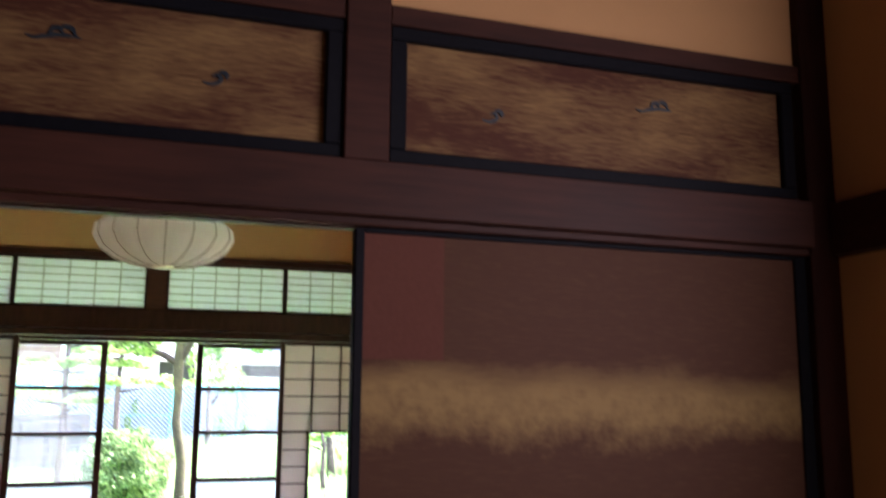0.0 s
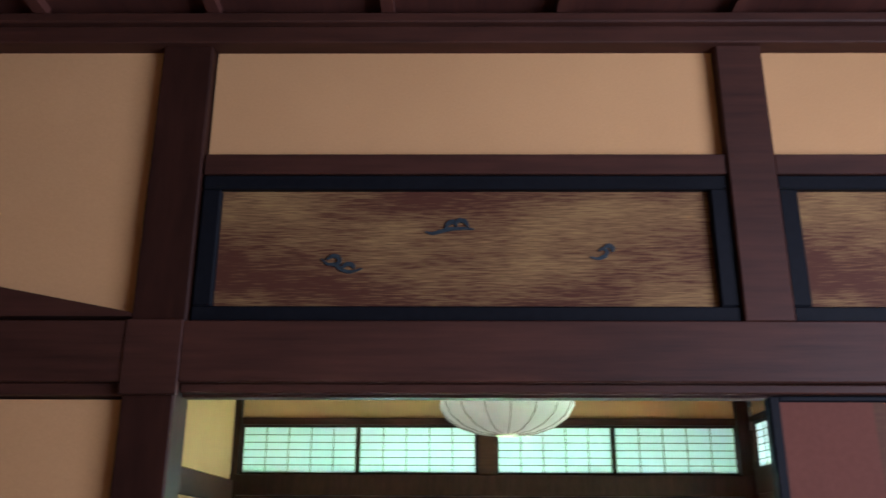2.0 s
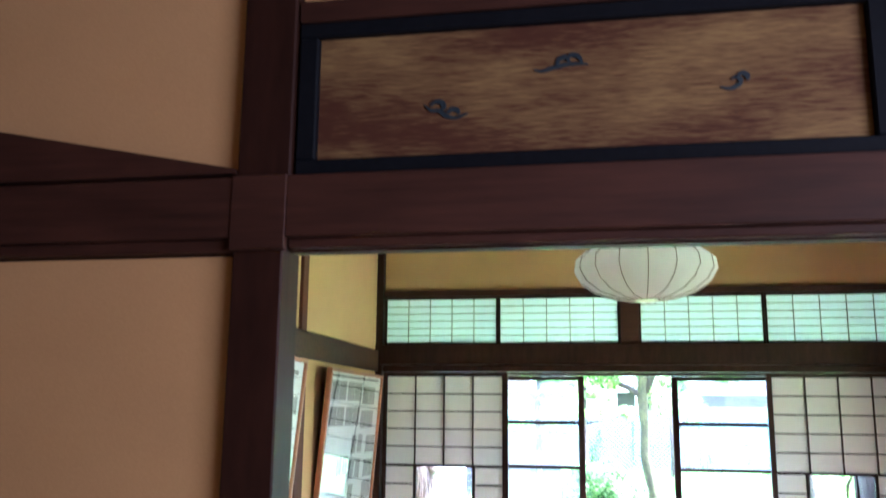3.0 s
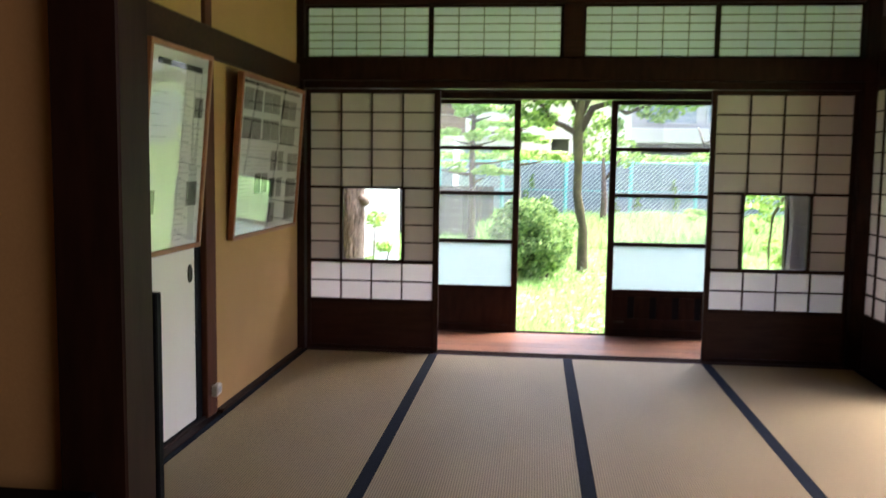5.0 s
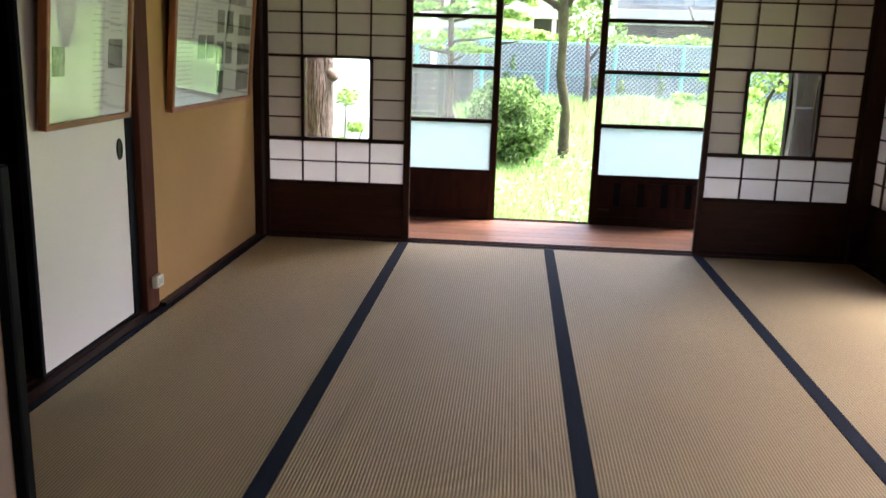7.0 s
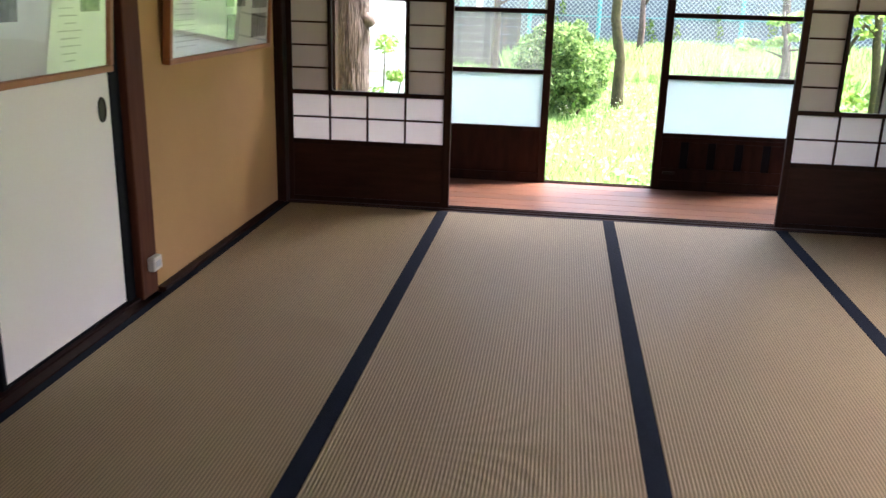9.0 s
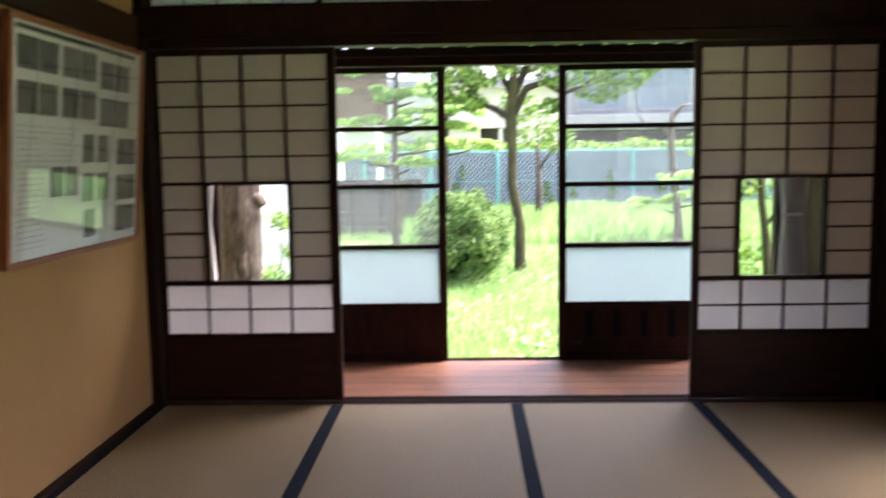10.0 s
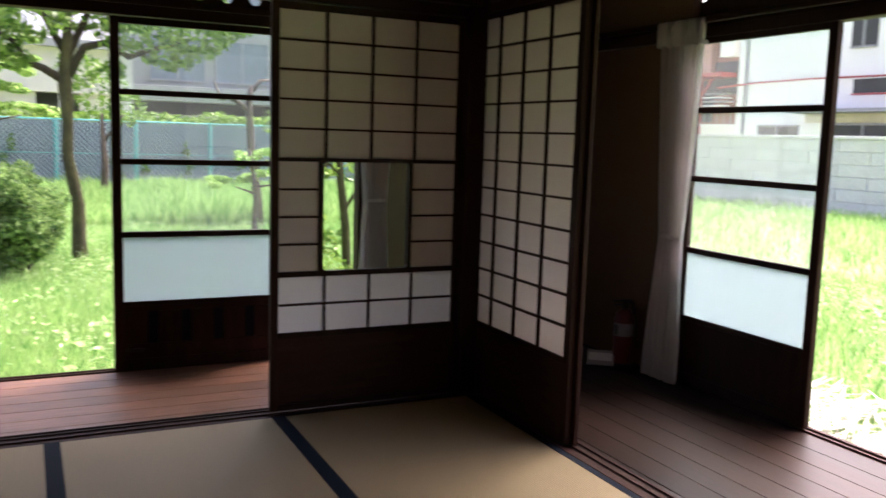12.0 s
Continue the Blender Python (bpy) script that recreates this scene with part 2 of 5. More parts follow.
BLUE = surface("blue_green_inlay", (0.010, 0.018, 0.024), (0.022, 0.036, 0.045), 0.45, (9, 9, 9), (90, 90, 90))
FRAMEW = surface("orange_brown_frame", (0.27, 0.09, 0.033), (0.42, 0.155, 0.06), 0.4, (3, 3, 3), (30, 30, 30), bump=0.06)
SHEET = surface("printed_sheet", (0.82, 0.83, 0.82), (0.87, 0.88, 0.87), 0.6, (2, 2, 2), (60, 60, 60), bump=0.0)
INK = surface("grey_ink", (0.42, 0.42, 0.425), (0.54, 0.54, 0.54), 0.7)
PHOTO = surface("printed_photo", (0.03, 0.03, 0.032), (0.30, 0.29, 0.28), 0.5, (14, 14, 14), (60, 60, 60), piece=0.3)
BRASS = surface("dark_metal", (0.02, 0.017, 0.013), (0.05, 0.04, 0.03), 0.35, metal=0.8)
IVORY = surface("ivory_plastic", (0.62, 0.57, 0.47), (0.68, 0.63, 0.53), 0.4, bump=0.0)
RED = surface("red_enamel", (0.085, 0.007, 0.007), (0.14, 0.011, 0.010), 0.3, bump=0.02)
REDP = surface("red_steel_paint", (0.34, 0.055, 0.05), (0.46, 0.10, 0.085), 0.5)
BLACKR = surface("black_rubber", (0.012, 0.012, 0.012), (0.03, 0.03, 0.03), 0.6)
LABELW = surface("white_label", (0.18, 0.17, 0.17), (0.28, 0.27, 0.26), 0.5)
GRASS = surface("meadow_ground", (0.12, 0.21, 0.06), (0.28, 0.37, 0.145), 0.9, (0.7, 0.7, 0.7), (25, 25, 25), bump=0.4)


def leaf_material(name, dark, light, through=0.35):
    """Leaves: each one its own shade, some light passing through."""
    m, n, l, p = tree_of(name)
    out = n["Material Output"]
    g, ramp = n.new("ShaderNodeNewGeometry"), n.new("ShaderNodeValToRGB")
    ramp.color_ramp.elements[0].color, ramp.color_ramp.elements[1].color = (*dark, 1), (*light, 1)
    l.new(g.outputs["Random Per Island"], ramp.inputs[0]), l.new(ramp.outputs[0], p.inputs["Base Color"])
    p.inputs["Roughness"].default_value = 0.5
    tr, mx = n.new("ShaderNodeBsdfTranslucent"), n.new("ShaderNodeMixShader")
    l.new(ramp.outputs[0], tr.inputs[0])
    mx.inputs[0].default_value = through
    l.new(p.outputs[0], mx.inputs[1]), l.new(tr.outputs[0], mx.inputs[2]), l.new(mx.outputs[0], out.inputs["Surface"])
    return m


LEAF = leaf_material("broad_leaf", (0.035, 0.10, 0.012), (0.22, 0.36, 0.07), 0.45)
LEAF_B = leaf_material("bush_leaf", (0.028, 0.10, 0.018), (0.33, 0.50, 0.16), 0.45)
NEEDLE = leaf_material("pine_needle", (0.16, 0.33, 0.06), (0.48, 0.66, 0.22), 0.55)
BLADE = leaf_material("grass_blade", (0.09, 0.24, 0.05), (0.41, 0.60, 0.225), 0.45)
HERB = leaf_material("meadow_herb_leaf", (0.10, 0.27, 0.05), (0.54, 0.68, 0.33), 0.45)
STRAW = leaf_material("dry_palm_leaf", (0.30, 0.31, 0.24), (0.62, 0.62, 0.54), 0.2)
FLOWER = leaf_material("white_flower", (0.6, 0.58, 0.5), (0.8, 0.78, 0.7), 0.2)
BARK = surface("furrowed_bark", (0.010, 0.0075, 0.006), (0.16, 0.125, 0.10), 0.9, (9, 9, 3), (64, 64, 12), mix=0.75, bump=1.0)
MOSS = surface("mossy_bark", (0.013, 0.012, 0.0055), (0.092, 0.084, 0.03), 0.9, (6, 6, 3), (50, 50, 14), mix=0.45, bump=0.7)
TEAL = surface("teal_paint", (0.04, 0.34, 0.34), (0.08, 0.46, 0.45), 0.45)
SLATE = surface("grey_sheeting", (0.12, 0.145, 0.18), (0.19, 0.22, 0.26), 0.8, (0.6, 0.6, 0.6), (12, 12, 12))
CONC = surface("weathered_concrete", (0.50, 0.49, 0.475), (0.82, 0.81, 0.79), 0.9, (0.5, 0.5, 0.25), (14, 14, 14), bump=0.3)
RENDER = surface("white_render", (0.84, 0.825, 0.80), (0.92, 0.905, 0.88), 0.85, (0.4, 0.4, 0.2), (20, 20, 20))
PALER = surface("pale_pink_render", (0.50, 0.47, 0.46), (0.62, 0.585, 0.57), 0.85, (0.4, 0.4, 0.2), (20, 20, 20))
GREYW = surface("grey_facade", (0.27, 0.27, 0.275), (0.37, 0.37, 0.375), 0.7, (0.5, 0.5, 0.5), (20, 20, 20))
# dark grey that paints the shade inside recesses, porches and window openings
DARKGAP = surface("painted_opening_shade", (0.05, 0.05, 0.05), (0.09, 0.09, 0.09), 0.8)
WINB = surface("bluish_window", (0.15, 0.18, 0.22), (0.24, 0.28, 0.32), 0.15, (0.6, 0.6, 0.6), (3, 3, 3), bump=0.0)
SHEETING = surface("pale_sheeting", (0.095, 0.125, 0.17), (0.15, 0.185, 0.235), 0.8, (0.6, 0.6, 0.6), (12, 12, 12))
WIRE = surface("pale_coated_wire", (0.42, 0.52, 0.54), (0.55, 0.64, 0.66), 0.5)
DARKW = surface("dark_brown_plaster", (0.09, 0.053, 0.03), (0.14, 0.084, 0.05), 0.85, (1.5, 1.5, 1.5), (120, 120, 120), mix=0.35, bump=0.1, spec=0.2)
DARKINK = surface("dark_ink", (0.05, 0.05, 0.05), (0.10, 0.10, 0.10), 0.7)
LIMB = surface("dark_bark", (0.012, 0.009, 0.006), (0.075, 0.058, 0.036), 0.9, (6, 6, 3), (50, 50, 14), mix=0.45, bump=0.7)
LEAF_L = leaf_material("light_leaf", (0.07, 0.17, 0.02), (0.30, 0.45, 0.10), 0.45)
BOARD = surface("weathered_board", (0.10, 0.06, 0.04), (0.21, 0.135, 0.09), 0.8, (1.5, 1.5, 1.5), (4, 40, 40), piece=0.15)
GREYB = surface("grey_board", (0.055, 0.05, 0.048), (0.12, 0.112, 0.108), 0.85, (1.5, 1.5, 1.5), (4, 40, 40), piece=0.15)
PINKB = surface("reddish_wall", (0.27, 0.13, 0.10), (0.38, 0.20, 0.155), 0.8, (0.7, 0.7, 0.7), (14, 14, 14))


# ---- builders ----
def boxes(*bs, bevel=0.0):
    bm = bmesh.new()
    for x0, x1, y0, y1, z0, z1 in bs:
        bmesh.ops.create_cube(bm, size=1, matrix=Matrix.LocRotScale(((x0 + x1) / 2, (y0 + y1) / 2, (z0 + z1) / 2), None, (abs(x1 - x0), abs(y1 - y0), abs(z1 - z0))))
    if bevel:
        bmesh.ops.bevel(bm, geom=bm.edges[:], offset=bevel, segments=1, affect="EDGES")
    return bm


def mesh_of(name, bm, material, smooth=False):
    me = bpy.data.meshes.new(name)
    bm.to_mesh(me)
    bm.free()
    me.materials.append(material)
    if smooth:
        me.shade_smooth()
    return me


def part(name, bm, material, parent=None, label="", smooth=False, at=None):
    ob = new(name, bm if isinstance(bm, bpy.types.Mesh) else mesh_of(name, bm, material, smooth))
    ob.parent = parent
    if at is not None:
        ob.matrix_basis = at if isinstance(at, Matrix) else Matrix.Translation(at)
    return tagged(ob, label)


def thing(name, label, category, m=None, group="", kind=""):
    ob = tagged(new(name), label, category, group, kind)
    ob.empty_display_size = 0.1
    if m is not None:
        ob.matrix_basis = m if isinstance(m, Matrix) else Matrix.Translation(m)
    return ob


def solid(name, bm, material, label, category, kind="structure", smooth=False, at=None):
    return tagged(part(name, bm, material, None, label, smooth, at), label, category, "", kind)


def tube(points, radii, sides=8, cap=True, turned=False):
    """A tapered tube along points."""
    bm = bmesh.new()
    rings = []
    for i, (p, r) in enumerate(zip(points, radii)):
        a, b = Vector(points[max(i - 1, 0)]), Vector(points[min(i + 1, len(points) - 1)])
        q = Matrix.Identity(3).to_quaternion() if turned else Vector((0, 0, 1)).rotation_difference(b - a)
        rings.append([bm.verts.new(Vector(p) + q @ Vector((r * math.cos(u), r * math.sin(u), 0))) for u in [2 * math.pi * k / sides for k in range(sides)]])
    for r0, r1 in zip(rings, rings[1:]):
        for k in range(sides):
            bm.faces.new((r0[k], r0[(k + 1) % sides], r1[(k + 1) % sides], r1[k]))
    if cap:
        bm.faces.new(rings[0][::-1]), bm.faces.new(rings[-1])
    return bm


def lathe(profile, sides=24):
    """A turned body from (radius, height) pairs."""
    return tube([(0, 0, z) for r, z in profile], [max(r, 0.0005) for r, z in profile], sides, True, True)


def quads_mesh(name, corners, material):
    """One mesh of loose quads from an array n x 4 x 3."""
    me = bpy.data.meshes.new(name)
    n = len(corners)
    me.from_pydata(corners.reshape(-1, 3).tolist(), [], np.arange(4 * n).reshape(n, 4).tolist())
    me.materials.append(material)
    return me


def leaf_quads(rng, centres, size, flat=0.0):
    """Diamond leaves at the centres, turned every way; flat: how far they lie level."""
    n = len(centres)
    a = rng.normal(size=(n, 3))
    a[:, 2] *= 1 - flat
    a /= np.linalg.norm(a, axis=1)[:, None] + 1e-9
    b = rng.normal(size=(n, 3))
    b[:, 2] *= 1 - flat
    b -= (a * b).sum(1)[:, None] * a
    b /= np.linalg.norm(b, axis=1)[:, None] + 1e-9
    s = size * rng.uniform(0.6, 1.4, (n, 1))
    a, b = a * s, b * s * 0.5
    return np.stack([centres - a, centres - 0.1 * a + b, centres + a, centres - 0.1 * a - b], 1)


# ---- structure: floors ----
X0, X1 = -1.855, 1.905          # left wall and side screens of the mat room
YB, YF = -4.37, -4.45           # the partition between the two rooms
ZC = 2.87                       # ceilings
solid("floor_base", boxes((X0 - 0.1, X1 + 0.06, -8.6, 0.0, -0.12, -0.032)), WOOD, "dark boards below the straw mats", "floor")
solid("ground", boxes((-150, 150, -150, 150, -0.9, -0.5)), GRASS, "uneven green meadow ground round the house", "ground")


def tatami(x0, x1, y0, y1):
    t = thing("tatami_mat", "straw-coloured woven rush mat with navy cloth hems", "tatami mat", ((x0 + x1) / 2, y0, 0), "mats of the room", "")
    w, d = (x1 - x0) / 2, y1 - y0
    part("rush_sheet", boxes((-w + 0.029, w - 0.029, 0.002, d - 0.002, -0.03, 0.0), bevel=0.002), TATAMI, t)
    for s in (-1, 1):
        part("hem", boxes((s * (w - 0.03), s * w, 0.0, d, -0.03, 0.0015)), HEM, t, "navy cloth hem")
    return t


for k in range(4):
    tatami((-1.812, -0.906, 0.0, 0.906)[k], (-0.906, 0.0, 0.906, 1.86)[k], YB + 0.06, -0.062)
for k in range(4):
    tatami((-1.83, -0.906, 0.0, 0.906)[k], (-0.906, 0.0, 0.906, 1.83)[k], -8.3, YF - 0.08)

# ---- partition between the rooms: posts, rails, gilt panels ----
for k, b in enumerate(((-3.0, -1.02, YF + 0.02, YB - 0.015, 2.03, ZC), (-3.0, -1.02, YF + 0.02, YB - 0.015, 0, 1.845),
      (-0.888, 0.388, YF + 0.022, YB - 0.015, 2.435, 2.76), (0.505, 1.80, YF + 0.022, YB - 0.015, 2.435, 2.76),
      (-1.0, 1.81, YF + 0.05, YB - 0.002, 2.02, 2.5), (-1.0, 1.81, YF + 0.06, YB - 0.004, 2.5, ZC))):
    solid("wall_partition_%d" % (k + 1), boxes(b), PLASTER, "warm ochre plaster between dark partition timbers", "wall")
partition = thing("partition_frame", "dark-stained timber frame between two rooms", "timber frame", (0, YF, 0), "", "structure")
for x0, x1, z0, z1 in ((-1.02, -0.902, 0, 1.95), (-1.02, -0.893, 1.95, 2.76), (0.388, 0.505, 2.02, 2.76), (1.80, 1.925, 0, 2.76)):
    part("post", boxes((x0, x1, -0.012, 0.098, z0, z1), bevel=0.004), BEAM if x0 == 0.388 else WOOD, partition)
part("rail", boxes((-0.893, 1.80, -0.03, 0.105, 1.878, 2.018), bevel=0.003), BEAM, partition)
part("lintel", boxes((-0.893, 1.80, -0.006, 0.09, 1.857, 1.878), bevel=0.003), BEAM, partition)
part("groove_strip", boxes((-0.893, 1.80, 0.02, 0.06, 1.851, 1.857)), WOOD, partition)
part("rail", boxes((-3.0, -1.02, -0.03, 0.105, 1.878, 2.018), bevel=0.003), BEAM, partition)
part("lintel", boxes((-3.0, -1.02, -0.012, 0.09, 1.85, 1.878), bevel=0.003), BEAM, partition)
part("cover_board", boxes((-1.021, -0.892, -0.034, -0.012, 1.85, 2.02), bevel=0.002), BEAM, partition)
for x0, x1 in ((-0.888, 0.386), (0.507, 1.798)):
    part("head_rail", boxes((x0, x1, -0.004, 0.05, 2.392, 2.444), bevel=0.002), BEAM, partition)
part("cornice", boxes((-3.0, 1.9, -0.032, 0.10, 2.742, 2.79), bevel=0.003), BEAM, partition)
part("cornice_moulding", boxes((-3.0, 1.9, -0.052, 0.10, 2.79, 2.818), bevel=0.004), BEAM, partition)
# the dark wedge that slants up from the rail beside the post
bm = bmesh.new()
vs = [bm.verts.new(v) for v in ((-1.021, -0.02, 2.03), (-1.021, 0.03, 2.03), (-3.0, 0.03, 2.03), (-3.0, -0.02, 2.03), (-1.021, -0.02, 2.04), (-1.021, 0.03, 2.04), (-3.0, 0.03, 2.42), (-3.0, -0.02, 2.42))]
for f in ((0, 1, 2, 3), (7, 6, 5, 4), (0, 3, 7, 4), (1, 5, 6, 2), (0, 4, 5, 1), (2, 6, 7, 3)):
    bm.faces.new([vs[i] for i in f])
part("slanted_wedge", bm, BEAM, partition, "dark wedge rising from the rail")


def inlay(kind):
    """A small flying-bird inlay of curling tapered strokes."""
    bm = bmesh.new()
    strokes = {
        0: ([(-.048, .018), (-.034, .004), (-.014, .004), (.0, -.010), (.022, -.016), (.05, -.006)], [(-.036, .016), (-.022, .026), (-.006, .022), (-.004, .008), (-.016, .004)], [(.0, -.006), (.014, .006), (.028, .002), (.03, -.008)]),
        1: ([(-.062, -.012), (-.045, -.018), (-.02, -.010), (.006, -.004), (.034, -.004), (.056, -.006)], [(-.014, -.004), (-.006, .010), (.008, .014), (.016, .002)], [(.010, .006), (.020, .018), (.036, .014), (.044, -.002)]),
        2: ([(-.032, -.012), (-.012, -.017), (.006, -.010), (.012, .002), (.002, .010), (-.010, .004)], [(.002, .010), (.014, .018), (.026, .010), (.022, .0)]),
    }[kind]
    for k, pts in enumerate(strokes):
        path = [Vector((x, 0, z)) for x, z in pts]
        fine_ = [a.lerp(c, u / 4) for a, c in zip(path, path[1:]) for u in range(4)] + [path[-1]]
        fine_ = [fine_[0]] + [(p + q * 2 + r) / 4 for p, q, r in zip(fine_, fine_[1:], fine_[2:])] + [fine_[-1]]
        rows = []
        for i, p in enumerate(fine_):
            d = (fine_[min(i + 1, len(fine_) - 1)] - fine_[max(i - 1, 0)]).normalized()
            side_ = Vector((-d.z, 0, d.x)) * (0.0012 + (0.0036 if k == 0 else 0.0046) * math.sin(math.pi * (i + 0.5) / len(fine_)))
            y = Vector((0, -0.0035 - 0.0006 * k, 0))
            rows.append([bm.verts.new(v) for v in (p + side_, p + side_ + y, p - side_ + y, p - side_)])
        for a, c in zip(rows, rows[1:]):
            for m in range(3):
                bm.faces.new((a[m], a[m + 1], c[m + 1], c[m]))
    bmesh.ops.recalc_face_normals(bm, faces=bm.faces[:])
    return bm


def gilt_panel(x0, x1, birds):
    t = thing("transom_panel", "gilded reddish panel, black lacquer frame, small blue bird inlays", "transom panel", ((x0 + x1) / 2, YF, 2.02), "gilt transom panels")
    w = (x1 - x0) / 2
    part("gilt_board", boxes((-w + 0.03, w - 0.03, 0.022, 0.04, 0.02, 0.35)), GILT, t)
    for b in ((-w, w, 0.0, 0.034, 0.002, 0.040), (-w, w, 0.0, 0.034, 0.334, 0.370), (-w, -w + 0.046, 0.001, 0.033, 0.040, 0.334), (w - 0.044, w, 0.001, 0.033, 0.040, 0.334)):
        part("frame_bar", boxes(b, bevel=0.004), LACQUER, t, "black lacquer frame bar")
    for x, z, k in birds:
        part("bird_inlay", inlay(k), BLUE, t, "blue-green bird inlay", at=(x - (x0 + x1) / 2, 0.022, z - 2.02))


gilt_panel(-0.888, 0.386, ((-0.545, 2.163, 0), (-0.285, 2.262, 1), (0.078, 2.198, 2)))
gilt_panel(0.507, 1.775, ((0.80, 2.182, 2), (1.30, 2.265, 1)))

fus = thing("fusuma_door", "closed brown sliding door of gilded paper with a gold cloud band", "sliding door", (0.43, YF, 0))
part("paper_sheet", boxes((0.012, 1.335, 0.024, 0.04, 0.02, 1.845)), GILT_F, fus)
part("paper_strip", boxes((0.012, 0.235, 0.0225, 0.0245, 1.53, 1.845)), surface("faded_red_paper", (0.095, 0.037, 0.025), (0.118, 0.048, 0.033), 0.8, (2, 2, 2), (80, 80, 80), spec=0.1), fus, "faded reddish strip of paper")
for b in ((0, 0.024, 0.014, 0.05, 0, 1.855), (1.33, 1.37, 0.014, 0.05, 0, 1.855), (0.024, 1.33, 0.014, 0.05, 0, 0.022), (0.024, 1.33, 0.014, 0.05, 1.843, 1.856)):
    part("frame_bar", boxes(b, bevel=0.003), LACQUER, fus, "black lacquer frame bar")

# ---- entrance room: closing walls, ceiling ----
# the opening left in this wall is assumed, a place for the added lamp
for k, b in enumerate(((1.90, 2.0, -5.35, YF, 0, 1.855), (1.90, 2.0, -5.35, YF, 2.02, ZC), (1.90, 2.0, -8.6, -5.35, 2.5, ZC), (1.90, 2.0, -8.6, -5.35, 0, 1.0))):
    solid("wall_entrance_east_%d" % (k + 1), boxes(b), PLASTER, "ochre plaster wall beside the assumed window opening", "wall")
solid("wall_south", boxes((-3.0, 2.0, -8.7, -8.6, 0, ZC)), PLASTER, "plain ochre plaster wall behind", "wall")
# unseen dark wall, added so that less light bounces onto the left plaster
solid("wall_west_dark_added", boxes((-1.97, -1.87, -8.6, YF - 0.04, -0.03, ZC)), WOOD, "added unseen dark wall that dims the left plaster", "wall")
solid("trim_rail_east", boxes((1.875, 1.90, -5.35, YF - 0.012, 1.86, 2.02), bevel=0.003), BEAM, "dark rail along the plaster wall", "trim")
solid("ceiling_entrance", boxes((-3.1, 2.0, -8.7, YF + 0.04, 2.845, 2.885), *[(x - 0.016, x + 0.016, -8.6, YF - 0.03, 2.819, 2.845) for x in (-2.67, -2.225, -1.78, -1.335, -0.89, -0.445, 0.0, 0.445, 0.885, 1.33, 1.77)]), CEIL, "dark red cedar board ceiling with battens", "ceiling")
solid("ceiling_room", boxes((X0 - 0.1, X1 + 0.1, YF + 0.041, 0.12, ZC, ZC + 0.03), *[(X0, X1, y - 0.016, y + 0.016, ZC - 0.034, ZC) for y in (-4.1, -3.64, -3.18, -2.72, -2.26, -1.8, -1.34, -0.88, -0.42)]), CEIL, "dark red cedar board ceiling with battens", "ceiling")
chest = thing("low_chest", "low black chest beside the post", "chest", (-1.30, -4.74, 0))
part("body", boxes((-0.36, 0.36, -0.2, 0.2, 0.02, 0.73), bevel=0.006), LACQUER, chest)
part("top", boxes((-0.38, 0.38, -0.22, 0.22, 0.73, 0.76), bevel=0.006), LACQUER, chest)
part("base", boxes((-0.34, 0.34, -0.18, 0.18, 0, 0.02)), WOOD, chest)

# ---- mat room: left wall ----
solid("wall_west", boxes((X0 - 0.06, X0, -1.59, 0.0, 0, 1.79), (X0 - 0.06, X0, -1.59, 0.0, 1.95, ZC), (X0 - 0.06, X0, YB, -1.72, 1.95, ZC), (X0 - 0.06, X0, YB, -3.62, 0, 1.79)), PLASTER, "warm ochre plaster wall", "wall")
solid("trim_rail_west", boxes((X0 - 0.02, X0 + 0.028, YB + 0.002, -0.075, 1.79, 1.94), bevel=0.004), BEAM, "dark rail along the plaster wall", "trim")
solid("trim_post_west", boxes((X0 - 0.06, X0 + 0.012, -1.72, -1.592, 0, 1.788), (X0 - 0.06, X0 + 0.012, -1.70, -1.61, 1.942, ZC), (X0 - 0.06, X0 + 0.012, -3.74, -3.62, 0, 1.788), bevel=0.004), REDW, "reddish wooden wall post", "post")
solid("baseboard_west", boxes((X0, X0 + 0.04, -1.59, -0.075, -0.01, 0.012), bevel=0.003), WOOD, "dark narrow floor strip along the wall", "baseboard")
solid("sill_west", boxes((X0 - 0.14, X0 + 0.04, -3.62, -1.721, -0.03, 0.004), (X0 - 0.015, X0 + 0.0, -3.62, -1.721, 0.004, 0.012), (X0 - 0.06, X0 - 0.045, -3.62, -1.721, 0.004, 0.012), (X0 - 0.105, X0 - 0.09, -3.62, -1.721, 0.004, 0.012)), WOOD, "dark grooved sill of the sliding doors", "sill")
solid("closet_wall", boxes((-3.1, -3.0, YB, -1.0, 0, ZC), (-3.0, X0 - 0.14, -1.1, -1.0, 0, ZC), (-3.0, X0 - 0.06, YB - 0.01, YB + 0.05, 0, ZC), (-3.0, X0 - 0.062, -1.74, -1.66, -0.12, ZC)), WOOD, "dark wooden walls of the unlit side room", "wall")
solid("closet_floor", boxes((-3.0, X0 - 0.142, YB, -1.1, -0.12, -0.02), (X0 - 0.142, X0 - 0.1, YB, -1.1, -0.12, -0.034)), WOOD, "dark floor of the unlit side room", "floor")
solid("closet_ceiling", boxes((-3.0, X0 - 0.06, YB, -1.1, 2.0, 2.04)), WOOD, "dark ceiling of the unlit side room", "ceiling")
fw = thing("fusuma_door", "closed cream paper sliding door with a dark oval pull", "sliding door", (X0 - 0.04, -2.55, 0))
part("paper_sheet", boxes((0.0, 0.018, 0.02, 0.76, 0.02, 1.77)), FUSUMA, fw)
